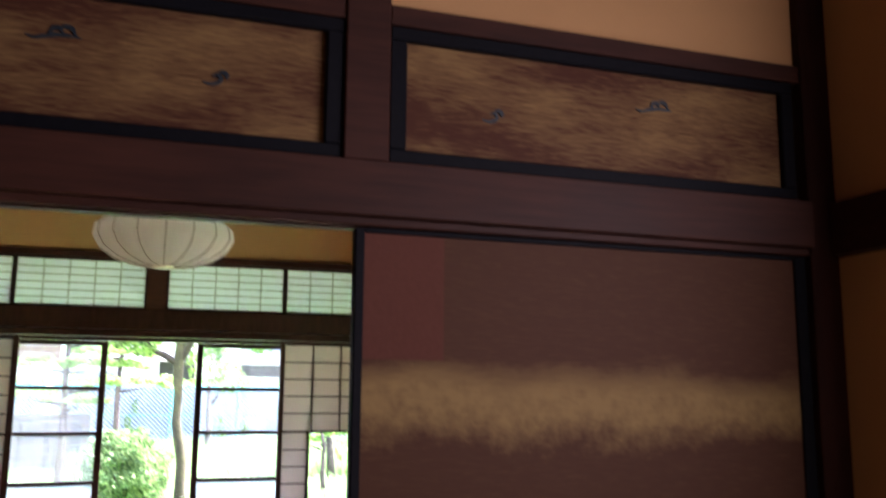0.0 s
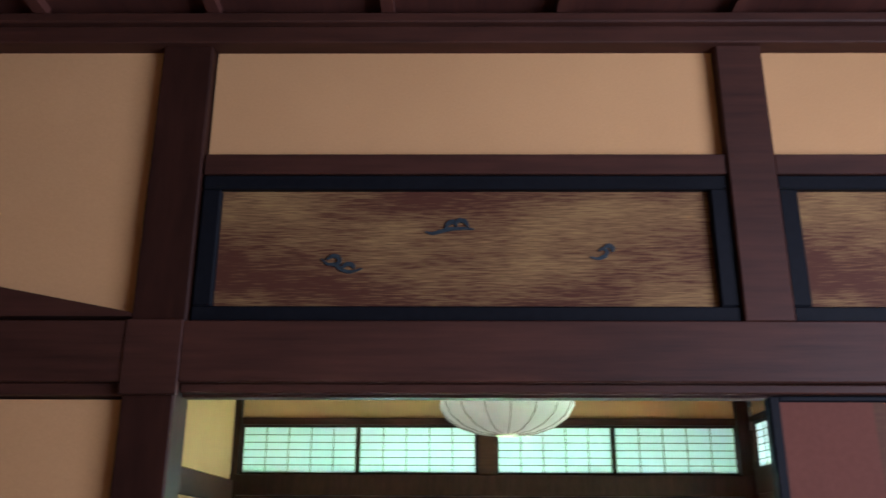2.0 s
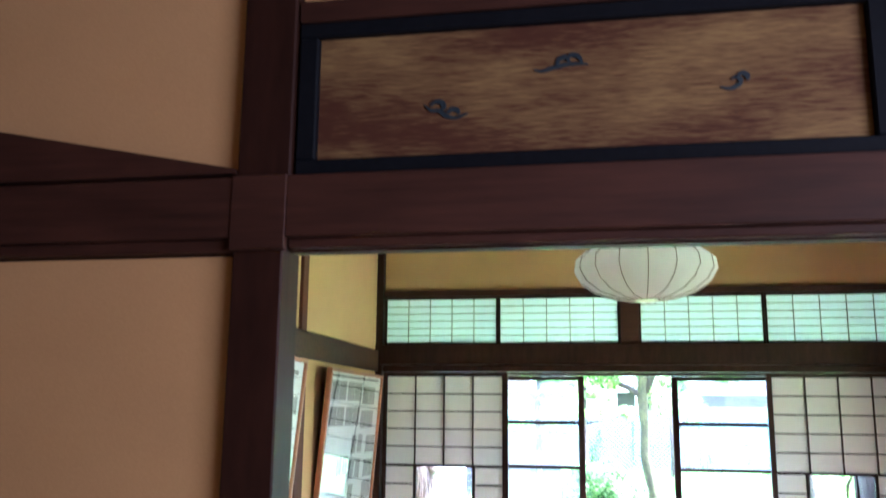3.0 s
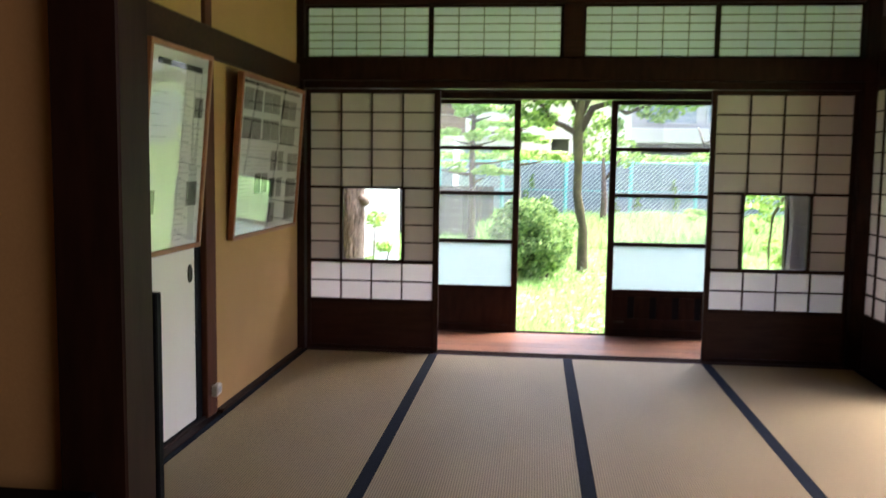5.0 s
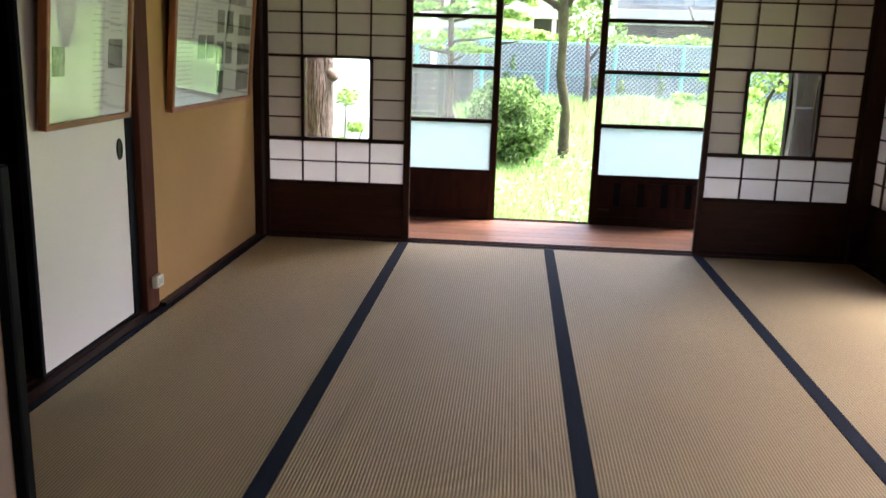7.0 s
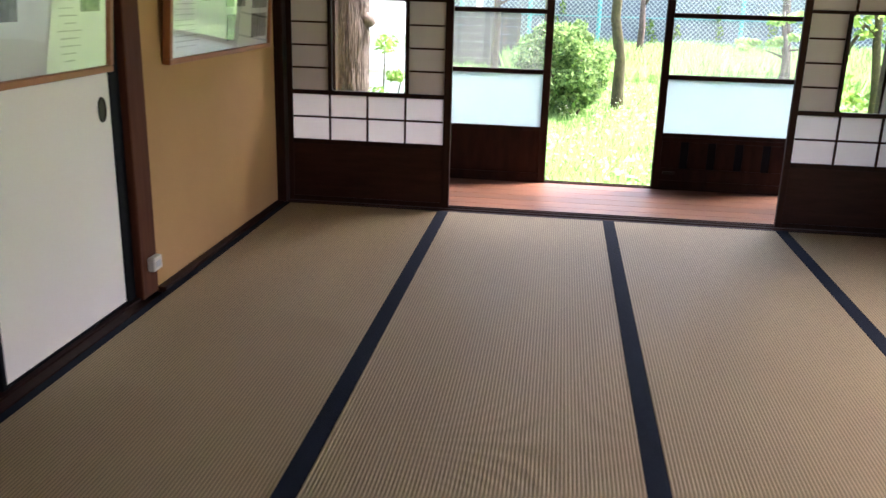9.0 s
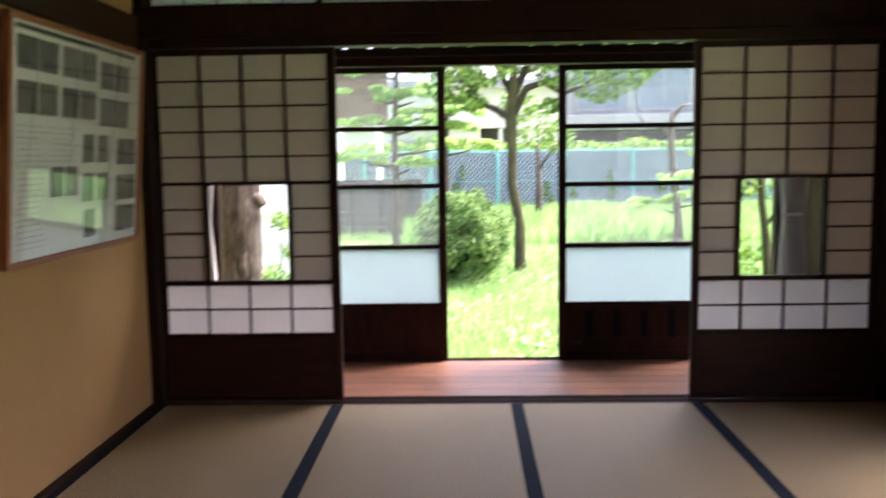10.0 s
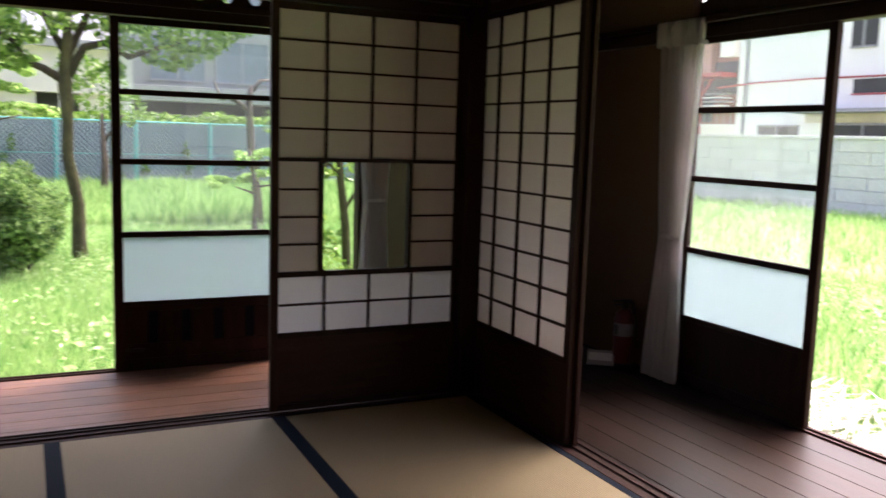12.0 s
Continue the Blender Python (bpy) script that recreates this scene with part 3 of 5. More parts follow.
for b in ((-0.004, 0.024, 0.0, 0.022, 0.012, 1.785), (-0.004, 0.024, 0.758, 0.826, 0.012, 1.785), (-0.004, 0.024, 0.022, 0.758, 0.012, 0.022), (-0.004, 0.024, 0.022, 0.758, 1.77, 1.785)):
    part("frame_bar", boxes(b, bevel=0.002), LACQUER, fw, "black lacquer frame bar")
pull = part("door_pull", lathe([(0.0, 0.0), (0.019, 0.0), (0.0215, 0.004), (0.024, 0.004), (0.0255, 0.0), (0.0255, -0.004), (0.0, -0.004)], 20), BRASS, fw, "dark oval metal pull", at=Matrix.Translation((0.0195, 0.70, 0.75)) @ Matrix.Rotation(radians(90), 4, "Y") @ Matrix.Diagonal((1.75, 1, 1, 1)))
out = thing("wall_socket", "small ivory wall socket on the post", "socket", (X0 + 0.012, -1.64, 0.13))
part("cover", boxes((0, 0.03, -0.035, 0.035, -0.028, 0.028), bevel=0.005), IVORY, out)
part("outlet", boxes((0.03, 0.032, -0.018, 0.018, -0.012, 0.012)), INK, out)


def poster(y0, y1, z0, h, tilt, label, photos, lines, title, bow=0.002):
    """A framed printed sheet that hangs from the rail and leans out at its head."""
    t = thing("framed_poster", label, "poster", pose(X0 + 0.022, y0, z0, 0, tilt, 0), "framed posters")
    w, f = y1 - y0, 0.022
    part("backing", boxes((-0.012, 0.0, 0.004, w - 0.004, 0.004, h - 0.004)), WOOD, t)
    for b in ((-0.016, 0.018, 0, w, 0, f), (-0.016, 0.018, 0, w, h - f, h), (-0.016, 0.018, 0, f, f, h - f), (-0.016, 0.018, w - f, w, f, h - f)):
        part("frame_bar", boxes(b, bevel=0.003), FRAMEW, t, "orange-brown wooden frame bar")
    sheet = part("printed_sheet", boxes((0.0, 0.002, f, w - f, f, h - f)), SHEET, t, "white printed sheet")
    part("title_line", boxes((0.002, 0.0035, *title)), DARKINK, sheet, "dark title bar")
    for a, b, c, d in photos:
        part("photo", boxes((0.002, 0.004, a, b, c, d)), PHOTO, sheet, "small dark printed photograph")
    for a, b, c, d in lines:
        words = []
        while a < b - 0.02:
            e = min(b, a + rng.uniform(0.025, 0.11))
            words.append((0.002, 0.003, a, e, c, d - rng.uniform(0.0, 0.0015)))
            a = e + rng.uniform(0.006, 0.014)
        part("text_line", boxes(*words), INK, sheet, "row of small grey print")
    # a thin sheet of clear acrylic that bows a little in its frame
    bm, k = bmesh.new(), 14
    grid = [[bm.verts.new((0.0085 + bow * math.sin(math.pi * i / k) ** 2 * (0.35 + 0.65 * j / k), f + (w - 2 * f) * i / k, f + (h - 2 * f) * j / k)) for j in range(k + 1)] for i in range(k + 1)]
    for i in range(k):
        for j in range(k):
            bm.faces.new((grid[i][j], grid[i + 1][j], grid[i + 1][j + 1], grid[i][j + 1]))
    pane = part("glass_pane", bm, PICGLASS, t, "reflecting clear pane", True)
    pane.visible_shadow = False
    return t


rng = np.random.default_rng(5)
ph, ln = [], []
for r, z in enumerate((0.70, 0.545)):
    for c in range(6):
        y = 0.075 + c * 0.155 + 0.025 * (c // 2) + (0.01 if c > 3 else 0)
        ph.append((y, y + 0.142, z - 0.02 * (c > 3), z + 0.115 - 0.02 * (c > 3)))
for y, z in ((0.60, 0.37), (0.74, 0.37), (0.33, 0.24), (0.45, 0.24), (0.60, 0.21), (0.74, 0.21), (0.94, 0.36), (1.05, 0.36), (0.94, 0.20), (1.05, 0.20), (0.94, 0.06), (1.05, 0.06), (0.62, 0.06)):
    ph.append((y, y + 0.10, z, z + 0.115))
for z in np.arange(0.06, 0.52, 0.021):
    ln.append((0.08, 0.30 + rng.uniform(-0.05, 0.02), z, z + 0.004))
    if z > 0.36:
        ln.append((0.32, 0.56 + rng.uniform(-0.05, 0.0), z, z + 0.004))
poster(-1.42, -0.22, 0.87, 0.885, 4.5, "orange-brown framed poster with rows of photographs and print", ph, ln, (0.06, 1.12, 0.835, 0.853))
ph2 = [(0.50, 0.59, 0.60, 0.69), (0.47, 0.585, 0.20, 0.31), (0.06, 0.14, 0.18, 0.28)]
ln2 = [(0.34 + rng.uniform(0.0, 0.04), 0.48 + rng.uniform(-0.05, 0.0), z, z + 0.004) for z in np.arange(0.05, 0.76, 0.023)] + [(0.48, 0.58, z, z + 0.004) for z in np.arange(0.34, 0.58, 0.023)] + [(0.07, 0.27 + rng.uniform(-0.12, 0.0), z, z + 0.004) for z in np.arange(0.5, 0.74, 0.046)]
poster(-2.51, -1.86, 0.885, 0.89, 5.0, "orange-brown framed poster leaning out from the paper door", ph2, ln2, (0.10, 0.56, 0.80, 0.825), 0.012)

scr = thing("low_screen", "low white standing screen in a black lacquer frame", "screen", (-1.44, -4.0, 0))
part("panel", boxes((-0.37, 0.37, -0.006, 0.006, 0.06, 0.98)), FUSUMA, scr)
for b in ((-0.40, -0.365, -0.013, 0.013, 0.0, 1.0), (0.365, 0.388, -0.013, 0.013, 0.0, 1.0), (-0.365, 0.365, -0.013, 0.013, 0.98, 1.0), (-0.365, 0.365, -0.013, 0.013, 0.03, 0.06)):
    part("frame_bar", boxes(b, bevel=0.003), LACQUER, scr, "black lacquer frame bar")
for x in (-0.38, 0.375):
    part("foot", boxes((x - 0.02, x + 0.0125, -0.12, 0.12, 0.0015, 0.03), bevel=0.004), LACQUER, scr)

# ---- mat room: screens, rails and transoms towards the garden ----
pane_cache, bar_cache = {}, {}


def pane(parent, x0, x1, z0, z1, y, material, name="paper_pane"):
    key = (round(x1 - x0, 3), round(z1 - z0, 3), material.name)
    if key not in pane_cache:
        w, h = (x1 - x0) / 2, (z1 - z0) / 2
        bm = bmesh.new()
        bm.faces.new([bm.verts.new(v) for v in ((-w, 0, -h), (w, 0, -h), (w, 0, h), (-w, 0, h))])
        pane_cache[key] = mesh_of(name, bm, material)
    return part(name, pane_cache[key], material, parent, at=((x0 + x1) / 2, y, (z0 + z1) / 2))


def bar(parent, x0, x1, y0, y1, z0, z1, material=WOOD, name="lattice_bar"):
    key = tuple(round(v, 3) for v in (x1 - x0, y1 - y0, z1 - z0)) + (material.name,)
    if key not in bar_cache:
        w, d, h = (x1 - x0) / 2, (y1 - y0) / 2, (z1 - z0) / 2
        bar_cache[key] = mesh_of(name, boxes((-w, w, -d, d, -h, h)), material)
    return part(name, bar_cache[key], material, parent, at=((x0 + x1) / 2, (y0 + y1) / 2, (z0 + z1) / 2))


def cells(parent, xs, zs, y, material, t=0.0095, depth=0.014, wood=None):
    """Lattice bars between the xs and zs, with a pane of paper behind each opening."""
    for x in xs[1:-1]:
        bar(parent, x - t / 2, x + t / 2, y - depth, y - 0.001, zs[0], zs[-1], wood or POSTW)
    for z in zs[1:-1]:
        for x0, x1 in zip(xs, xs[1:]):
            bar(parent, x0 + t / 2, x1 - t / 2, y - depth + 0.002, y - 0.001, z - t / 2, z + t / 2, wood or POSTW)
    for x0, x1 in zip(xs, xs[1:]):
        for z0, z1 in zip(zs, zs[1:]):
            pane(parent, x0, x1, z0, z1, y, material)


def steps(a, b, n):
    return [a + (b - a) * k / n for k in range(n + 1)]


def viewing_shoji(m, left, right, label, shift=0.0):
    """A paper screen with a glazed viewing window; local x along it, z up, its face towards -y."""
    t = thing("shoji_screen", label, "shoji screen", m, "paper screens of the room")
    w = 0.848
    p0, p1 = left, left + w
    xs = steps(p0, p1, 4)
    y = 0.014
    for b in ((0, p0, 0, 0.03, 0.004, 1.787), (p1, right, 0, 0.03, 0.004, 1.787)):
        part("stile", boxes(b, bevel=0.002), POSTW, t, "worn brown edge stile")
    part("top_rail", boxes((p0, p1, 0.001, 0.029, 1.757, 1.787), bevel=0.002), WOOD, t)
    part("bottom_rail", boxes((p0, p1, 0.001, 0.029, 0.004, 0.03), bevel=0.002), WOOD, t)
    part("mid_rail", boxes((p0, p1, 0.001, 0.029, 0.332, 0.357), bevel=0.002), WOOD, t)
    part("base_panel", boxes((p0, p1, 0.008, 0.022, 0.03, 0.332)), BASEP, t, "dark wooden base panel")
    cells(t, xs, steps(1.132, 1.757, 5), y, PAPER)
    cells(t, xs, steps(0.357, 0.607, 2), y, PAPER)
    # the small paper panel pushed up behind the lattice
    part("raised_panel", boxes((p0 + 0.004, p1 - 0.004, 0.0215, 0.0222, 1.12, 1.755)), PAPER, t, "second layer of paper behind the lattice")
    for z0, z1 in ((0.607, 0.630), (1.115, 1.132)):
        bar(t, p0, p1, 0.0, 0.028, z0, z1, name="window_rail")
    e1, e3 = xs[1] - shift, xs[3] - shift
    # unseen second paper, added to darken the cells beside the window
    for a, b in ((p0 + 0.002, e1 - 0.012), (e3 + 0.012, p1 - 0.002)):
        part("dimming_paper", boxes((a, b, 0.0215, 0.0222, 0.632, 1.113)), PAPER, t, "added second paper that dims the cells beside the window")
    for a, b in ((xs[0], e1 - 0.012), (e3 + 0.012, xs[4])):
        cells(t, [a, b], steps(0.630, 1.115, 4), y, PAPER)
    for x0, x1 in ((e1 - 0.012, e1 + 0.008), (e3 - 0.008, e3 + 0.012)):
        bar(t, x0, x1, 0.0, 0.028, 0.630, 1.115, name="window_stile")
    g = part("glass_pane", boxes((e1 + 0.008, e3 - 0.008, 0.012, 0.015, 0.630, 1.115)), VIEWGLASS, t, "clear viewing pane")
    g.visible_shadow = False
    # rounded corners of the viewing window
    for cx, sx in ((e1 + 0.008, 1), (e3 - 0.008, -1)):
        for cz, sz in ((0.630, 1), (1.115, -1)):
            bm = bmesh.new()
            r = 0.018
            ring = [(cx, cz), *[(cx + sx * r * (1 - math.sin(a)), cz + sz * r * (1 - math.cos(a))) for a in [k * math.pi / 12 for k in range(7)]]]
            f = bm.faces.new([bm.verts.new((x, 0.002, z)) for x, z in ring])
            ex = bmesh.ops.extrude_face_region(bm, geom=[f])
            bmesh.ops.translate(bm, verts=[v for v in ex["geom"] if isinstance(v, bmesh.types.BMVert)], vec=(0, 0.024, 0))
            bmesh.ops.recalc_face_normals(bm, faces=bm.faces[:])
            part("corner_fillet", bm, WOOD, t)
    return t


viewing_shoji(pose(-1.802, 0.0, 0), 0.028, 0.917, "dark-framed paper screen with a glazed window, pushed to the wall", -0.004)
viewing_shoji(pose(0.885, 0.0, 0), 0.034, 0.915, "dark-framed paper screen with a glazed window, beside the corner", 0.019)

side = thing("shoji_screen", "plain dark-framed paper screen beside the open veranda side", "shoji screen", pose(1.89, 0.08, 0, 0, 0, -90), "paper screens of the room")
for b in ((0.0, 0.03, 0.0, 0.03, 0.004, 1.815), (0.866, 0.906, 0.0, 0.03, 0.004, 1.815)):
    part("stile", boxes(b, bevel=0.002), POSTW, side)
part("top_rail", boxes((0.03, 0.866, 0.001, 0.029, 1.788, 1.815), bevel=0.002), WOOD, side)
part("mid_rail", boxes((0.03, 0.866, 0.001, 0.029, 0.335, 0.36), bevel=0.002), WOOD, side)
part("base_panel", boxes((0.03, 0.866, 0.008, 0.022, 0.004, 0.335)), BASEP, side, "dark wooden base panel")
cells(side, steps(0.03, 0.866, 4), steps(0.36, 1.788, 11), 0.014, PAPER)
rear = thing("shoji_screen", "plain dark-framed paper screen slid behind another", "shoji screen", pose(1.89, 0.08, 0, 0, 0, -90), "paper screens of the room")
for b in ((0.03, 0.06, 0.032, 0.052, 0.004, 1.815), (0.896, 0.926, 0.032, 0.052, 0.004, 1.815)):
    part("stile", boxes(b, bevel=0.002), POSTW, rear, "worn brown edge stile")
part("top_rail", boxes((0.06, 0.896, 0.033, 0.051, 1.788, 1.815), bevel=0.002), WOOD, rear)
part("mid_rail", boxes((0.06, 0.896, 0.033, 0.051, 0.335, 0.36), bevel=0.002), WOOD, rear)
part("base_panel", boxes((0.06, 0.896, 0.036, 0.048, 0.004, 0.335)), WOOD, rear, "dark wooden base panel")
part("paper_sheet", boxes((0.06, 0.896, 0.0415, 0.0422, 0.36, 1.788)), PAPER_O, rear)
solid("trim_beam_north", boxes((X0 - 0.05, 1.85, -0.072, 0.0, 1.84, 1.985), (X0 - 0.05, 1.85, -0.04, 0.075, 1.79, 1.838), (X0 - 0.05, 1.85, 0.0, 0.06, 1.84, 1.985), bevel=0.003), WOOD, "dark beam over the paper screens", "beam")
solid("trim_beam_east", boxes((1.872, 1.94, YB, -0.075, 1.86, 2.03), (1.89, 1.98, YB, -0.06, 1.818, 1.86), bevel=0.003), BEAM, "dark beam over the side screens", "beam")
solid("corner_post", boxes((1.795, 1.885, -0.058, 0.07, 0, ZC), bevel=0.004), WOOD, "dark corner post of the room", "post")
solid("corner_post_west", boxes((X0 - 0.06, -1.805, -0.058, 0.07, 0, ZC), bevel=0.004), WOOD, "dark corner post by the plaster wall", "post")
solid("sill_north", boxes((X0, 1.86, -0.06, 0.075, -0.05, -0.004), (X0, 1.86, 0.035, 0.045, -0.004, 0.003), (X0, 1.86, -0.015, -0.006, -0.004, 0.003), (X0, 1.86, 0.068, 0.075, -0.004, 0.003)), POSTW, "worn grooved sill of the paper screens", "sill")
solid("sill_east", boxes((1.86, 1.975, YB, -0.06, -0.05, -0.004), (1.92, 1.93, YB, -0.06, -0.004, 0.003), (1.965, 1.975, YB, -0.06, -0.004, 0.003), (1.862, 1.872, YB, -0.06, -0.004, 0.003)), POSTW, "worn grooved sill of the side screens", "sill")


def transom(m, spans, label, cols=5, z0=1.987, z1=2.34):
    t = thing("transom_window", label, "transom", m, "paper transoms")
    for a, b in spans:
        for f in ((a, b, 0.0, 0.03, z0, z0 + 0.016), (a, b, 0.0, 0.03, z1 - 0.016, z1), (a, a + 0.014, 0.0, 0.03, z0 + 0.016, z1 - 0.016), (b - 0.014, b, 0.0, 0.03, z0 + 0.016, z1 - 0.016)):
            bar(t, *f, name="frame_bar")
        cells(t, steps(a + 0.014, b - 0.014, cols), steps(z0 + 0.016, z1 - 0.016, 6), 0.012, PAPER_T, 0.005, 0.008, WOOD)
    return t


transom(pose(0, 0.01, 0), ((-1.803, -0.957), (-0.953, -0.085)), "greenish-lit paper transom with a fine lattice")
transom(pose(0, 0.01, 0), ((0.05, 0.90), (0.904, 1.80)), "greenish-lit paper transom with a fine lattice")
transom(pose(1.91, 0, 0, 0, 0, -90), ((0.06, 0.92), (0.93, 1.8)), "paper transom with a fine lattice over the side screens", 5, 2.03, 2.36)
solid("transom_post", boxes((-0.083, 0.048, -0.02, 0.06, 1.985, 2.34), bevel=0.003), BEAM, "short dark post between the transoms", "post")
solid("trim_rail_north", boxes((X0, 1.80, -0.03, 0.06, 2.34, 2.39), bevel=0.003), BEAM, "dark rail above the transoms", "trim")
solid("wall_north", boxes((X0, 1.80, 0.0, 0.05, 2.39, ZC)), PLASTER, "ochre plaster above the transoms", "wall")
solid("wall_east", boxes((1.91, 1.97, YB, -0.06, 2.40, ZC), (1.91, 1.97, YB, -1.84, 2.03, 2.40)), PLASTER, "ochre plaster above the side transoms", "wall")
solid("trim_rail_east_upper", boxes((1.885, 1.965, YB, -0.06, 2.36, 2.40), bevel=0.003), BEAM, "dark rail above the side transoms", "trim")

# ---- paper lantern ----
lamp = thing("pendant_lamp", "round white paper pendant lamp with thin ribs, hung from the ceiling", "pendant lamp", (0.0, -2.0, 0))
prof = [(0.05, 2.005), (0.15, 2.012), (0.24, 2.045), (0.31, 2.10), (0.343, 2.165), (0.335, 2.225), (0.29, 2.27), (0.20, 2.292), (0.07, 2.297)]
prof = [(r, 2.297 - (2.297 - z) * 0.86) for r, z in prof]
NR = 16
bm = bmesh.new()
rings = []
for r, z in prof:
    ring = []
    for k in range(NR * 4):
        a = 2 * math.pi * k / (NR * 4)
        q = r * (1 - 0.035 * (1 - abs(math.sin(a * NR / 2)))) 
        ring.append(bm.verts.new((q * math.cos(a), q * math.sin(a), z)))
    rings.append(ring)
for a, b in zip(rings, rings[1:]):
    for k in range(NR * 4):
        bm.faces.new((a[k], a[(k + 1) % (NR * 4)], b[(k + 1) % (NR * 4)], b[k]))
part("shade", bm, SHADE, lamp, "white ribbed paper shade", True)
for k in range(NR):
    a = 2 * math.pi * k / NR
    part("rib", tube([((r * 0.968 + 0.002) * math.cos(a), (r * 0.968 + 0.002) * math.sin(a), z) for r, z in prof], [0.0022] * len(prof), 5), BOARD, lamp)
part("ring", lathe([(0.045, 2.038), (0.056, 2.038), (0.056, 2.05), (0.045, 2.05)]), IVORY, lamp)
part("holder", lathe([(0.02, 2.26), (0.035, 2.27), (0.035, 2.33), (0.012, 2.36)], 16), BLACKR, lamp)
part("cord", tube([(0, 0, 2.35), (0, 0, ZC - 0.02)], [0.004, 0.004], 6), BLACKR, lamp)
part("ceiling_cap", lathe([(0.05, ZC - 0.03), (0.055, ZC - 0.02), (0.055, ZC - 0.002)], 16), BLACKR, lamp)

# ---- veranda: floor boards, outer sashes, transom boards ----
ZE = -0.075
ver = thing("veranda_floor", "worn reddish plank floor of the veranda", "floor", (0, 0, ZE), "", "structure")
n = 8
for k in range(n):
    y0 = 0.078 + k * 1.10 / n
    part("plank", boxes((-3.2, 1.978, y0 + 0.0012, y0 + 1.10 / n - 0.0012, -0.03, 0.0), bevel=0.0015), PLANK, ver)
n = 8
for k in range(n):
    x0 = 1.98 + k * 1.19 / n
    # yard side takes the copy with the shade in its colour
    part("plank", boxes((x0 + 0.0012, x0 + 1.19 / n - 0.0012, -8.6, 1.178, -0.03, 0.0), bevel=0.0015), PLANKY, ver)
solid("veranda_base", boxes((-3.2, 3.17, 0.076, 1.178, -0.5, ZE - 0.032), (1.978, 3.17, -8.6, 0.076, -0.5, ZE - 0.032)), WOOD, "dark timber base under the veranda", "base")
solid("sill_garden", boxes((-3.2, 3.28, 1.18, 1.27, -0.12, ZE - 0.004), (-3.2, 3.28, 1.198, 1.208, ZE - 0.004, ZE + 0.006), (-3.2, 3.28, 1.24, 1.25, ZE - 0.004, ZE + 0.006)), POSTW, "worn grooved sill of the glass doors", "sill")
solid("sill_yard", boxes((3.172, 3.28, -8.6, 1.178, -0.12, ZE - 0.004), (3.19, 3.20, -8.6, 1.178, ZE - 0.004, ZE + 0.006), (3.235, 3.245, -8.6, 1.178, ZE - 0.004, ZE + 0.006)), POSTW, "worn grooved sill of the yard doors", "sill")


def pierced_board(length, height, holes, hz, r, tall=0.0):
    """An upright board along x pierced by round-ended slots."""
    bm = bmesh.new()
    xs = [0.0] + [(a + b) / 2 for a, b in zip(holes, holes[1:])] + [length]
    d = 0.018

    def ring_faces(pts_out, pts_in):
        for k in range(len(pts_out)):
            j = (k + 1) % len(pts_out)
            (x0, z0), (x1, z1) = pts_out[k], pts_out[j]
            if abs(x0 - x1) > 1e-5 and abs(z0 - z1) > 1e-5:
                # the corner of the cell between two sides
                side_x = x0 if min(abs(x0 - e) for e in xs) < 1e-5 else x1
                side_z = z1 if side_x == x0 else z0
                tri = [bm.verts.new(v) for v in ((x0, 0, z0), (side_x, 0, side_z), (x1, 0, z1))]
                back = [bm.verts.new((v.co.x, d, v.co.z)) for v in tri]
                bm.faces.new(tri), bm.faces.new(back[::-1])
            fr = [bm.verts.new((p[0], 0, p[1])) for p in (pts_out[k], pts_out[j], pts_in[j], pts_in[k])]
            bk = [bm.verts.new((v.co.x, d, v.co.z)) for v in fr]
            bm.faces.new(fr), bm.faces.new(bk[::-1])
            bm.faces.new((fr[3], fr[2], bk[2], bk[3])), bm.faces.new((fr[1], fr[0], bk[0], bk[1]))

    for i, h in enumerate(holes):
        a, b = xs[i], xs[i + 1]
        inner = [(h + r * math.cos(2 * math.pi * (k + 0.5) / 24), hz + r * math.sin(2 * math.pi * (k + 0.5) / 24) + (tall if k < 12 else 0)) for k in range(24)]
        outer = []
        for x, z in inner:
            ux, uz = x - h, z - hz
            q = min((b - h if ux > 0 else h - a) / max(abs(ux), 1e-6), (height - hz if uz > 0 else hz) / max(abs(uz), 1e-6))
            outer.append((h + ux * q, hz + uz * q))
        ring_faces(outer, inner)
    return bm


head = thing("garden_door_head", "dark head frame over the glass doors with pierced boards", "door frame", (0, 1.2, 0), "", "structure")
part("lintel", boxes((-3.2, 3.2, -0.03, 0.08, 1.815, 1.87), bevel=0.003), WOOD, head)
part("upper_beam", boxes((-3.2, 3.2, -0.02, 0.08, 2.2, 2.45)), WOOD, head)
for x0, hs in ((-1.09, [0.098 + 0.157 * k for k in range(6)]), (0.08, [0.098 + 0.154 * k for k in range(7)])):
    ln_ = hs[-1] + 0.07
    part("pierced_board", pierced_board(ln_, 0.33, hs, 0.085, 0.031, 0.14), WOOD, head, "dark board with round-ended slots", at=(x0, 0.0, 1.87))
part("filler_board", boxes((-3.2, -1.09, 0.0, 0.018, 1.87, 2.2), (-0.137, 0.08, 0.0, 0.018, 1.87, 2.2), (1.172, 3.2, 0.0, 0.018, 1.87, 2.2)), WOOD, head)
yard = thing("yard_door_head", "dark head frame over the yard doors with a pierced board", "door frame", pose(3.2, 1.16, 0, 0, 0, -90), "", "structure")
part("lintel", boxes((0.0, 6.0, -0.02, 0.06, 1.805, 1.86), bevel=0.003), WOOD, yard)
part("upper_beam", boxes((0.0, 6.0, -0.02, 0.08, 2.2, 2.45)), WOOD, yard)
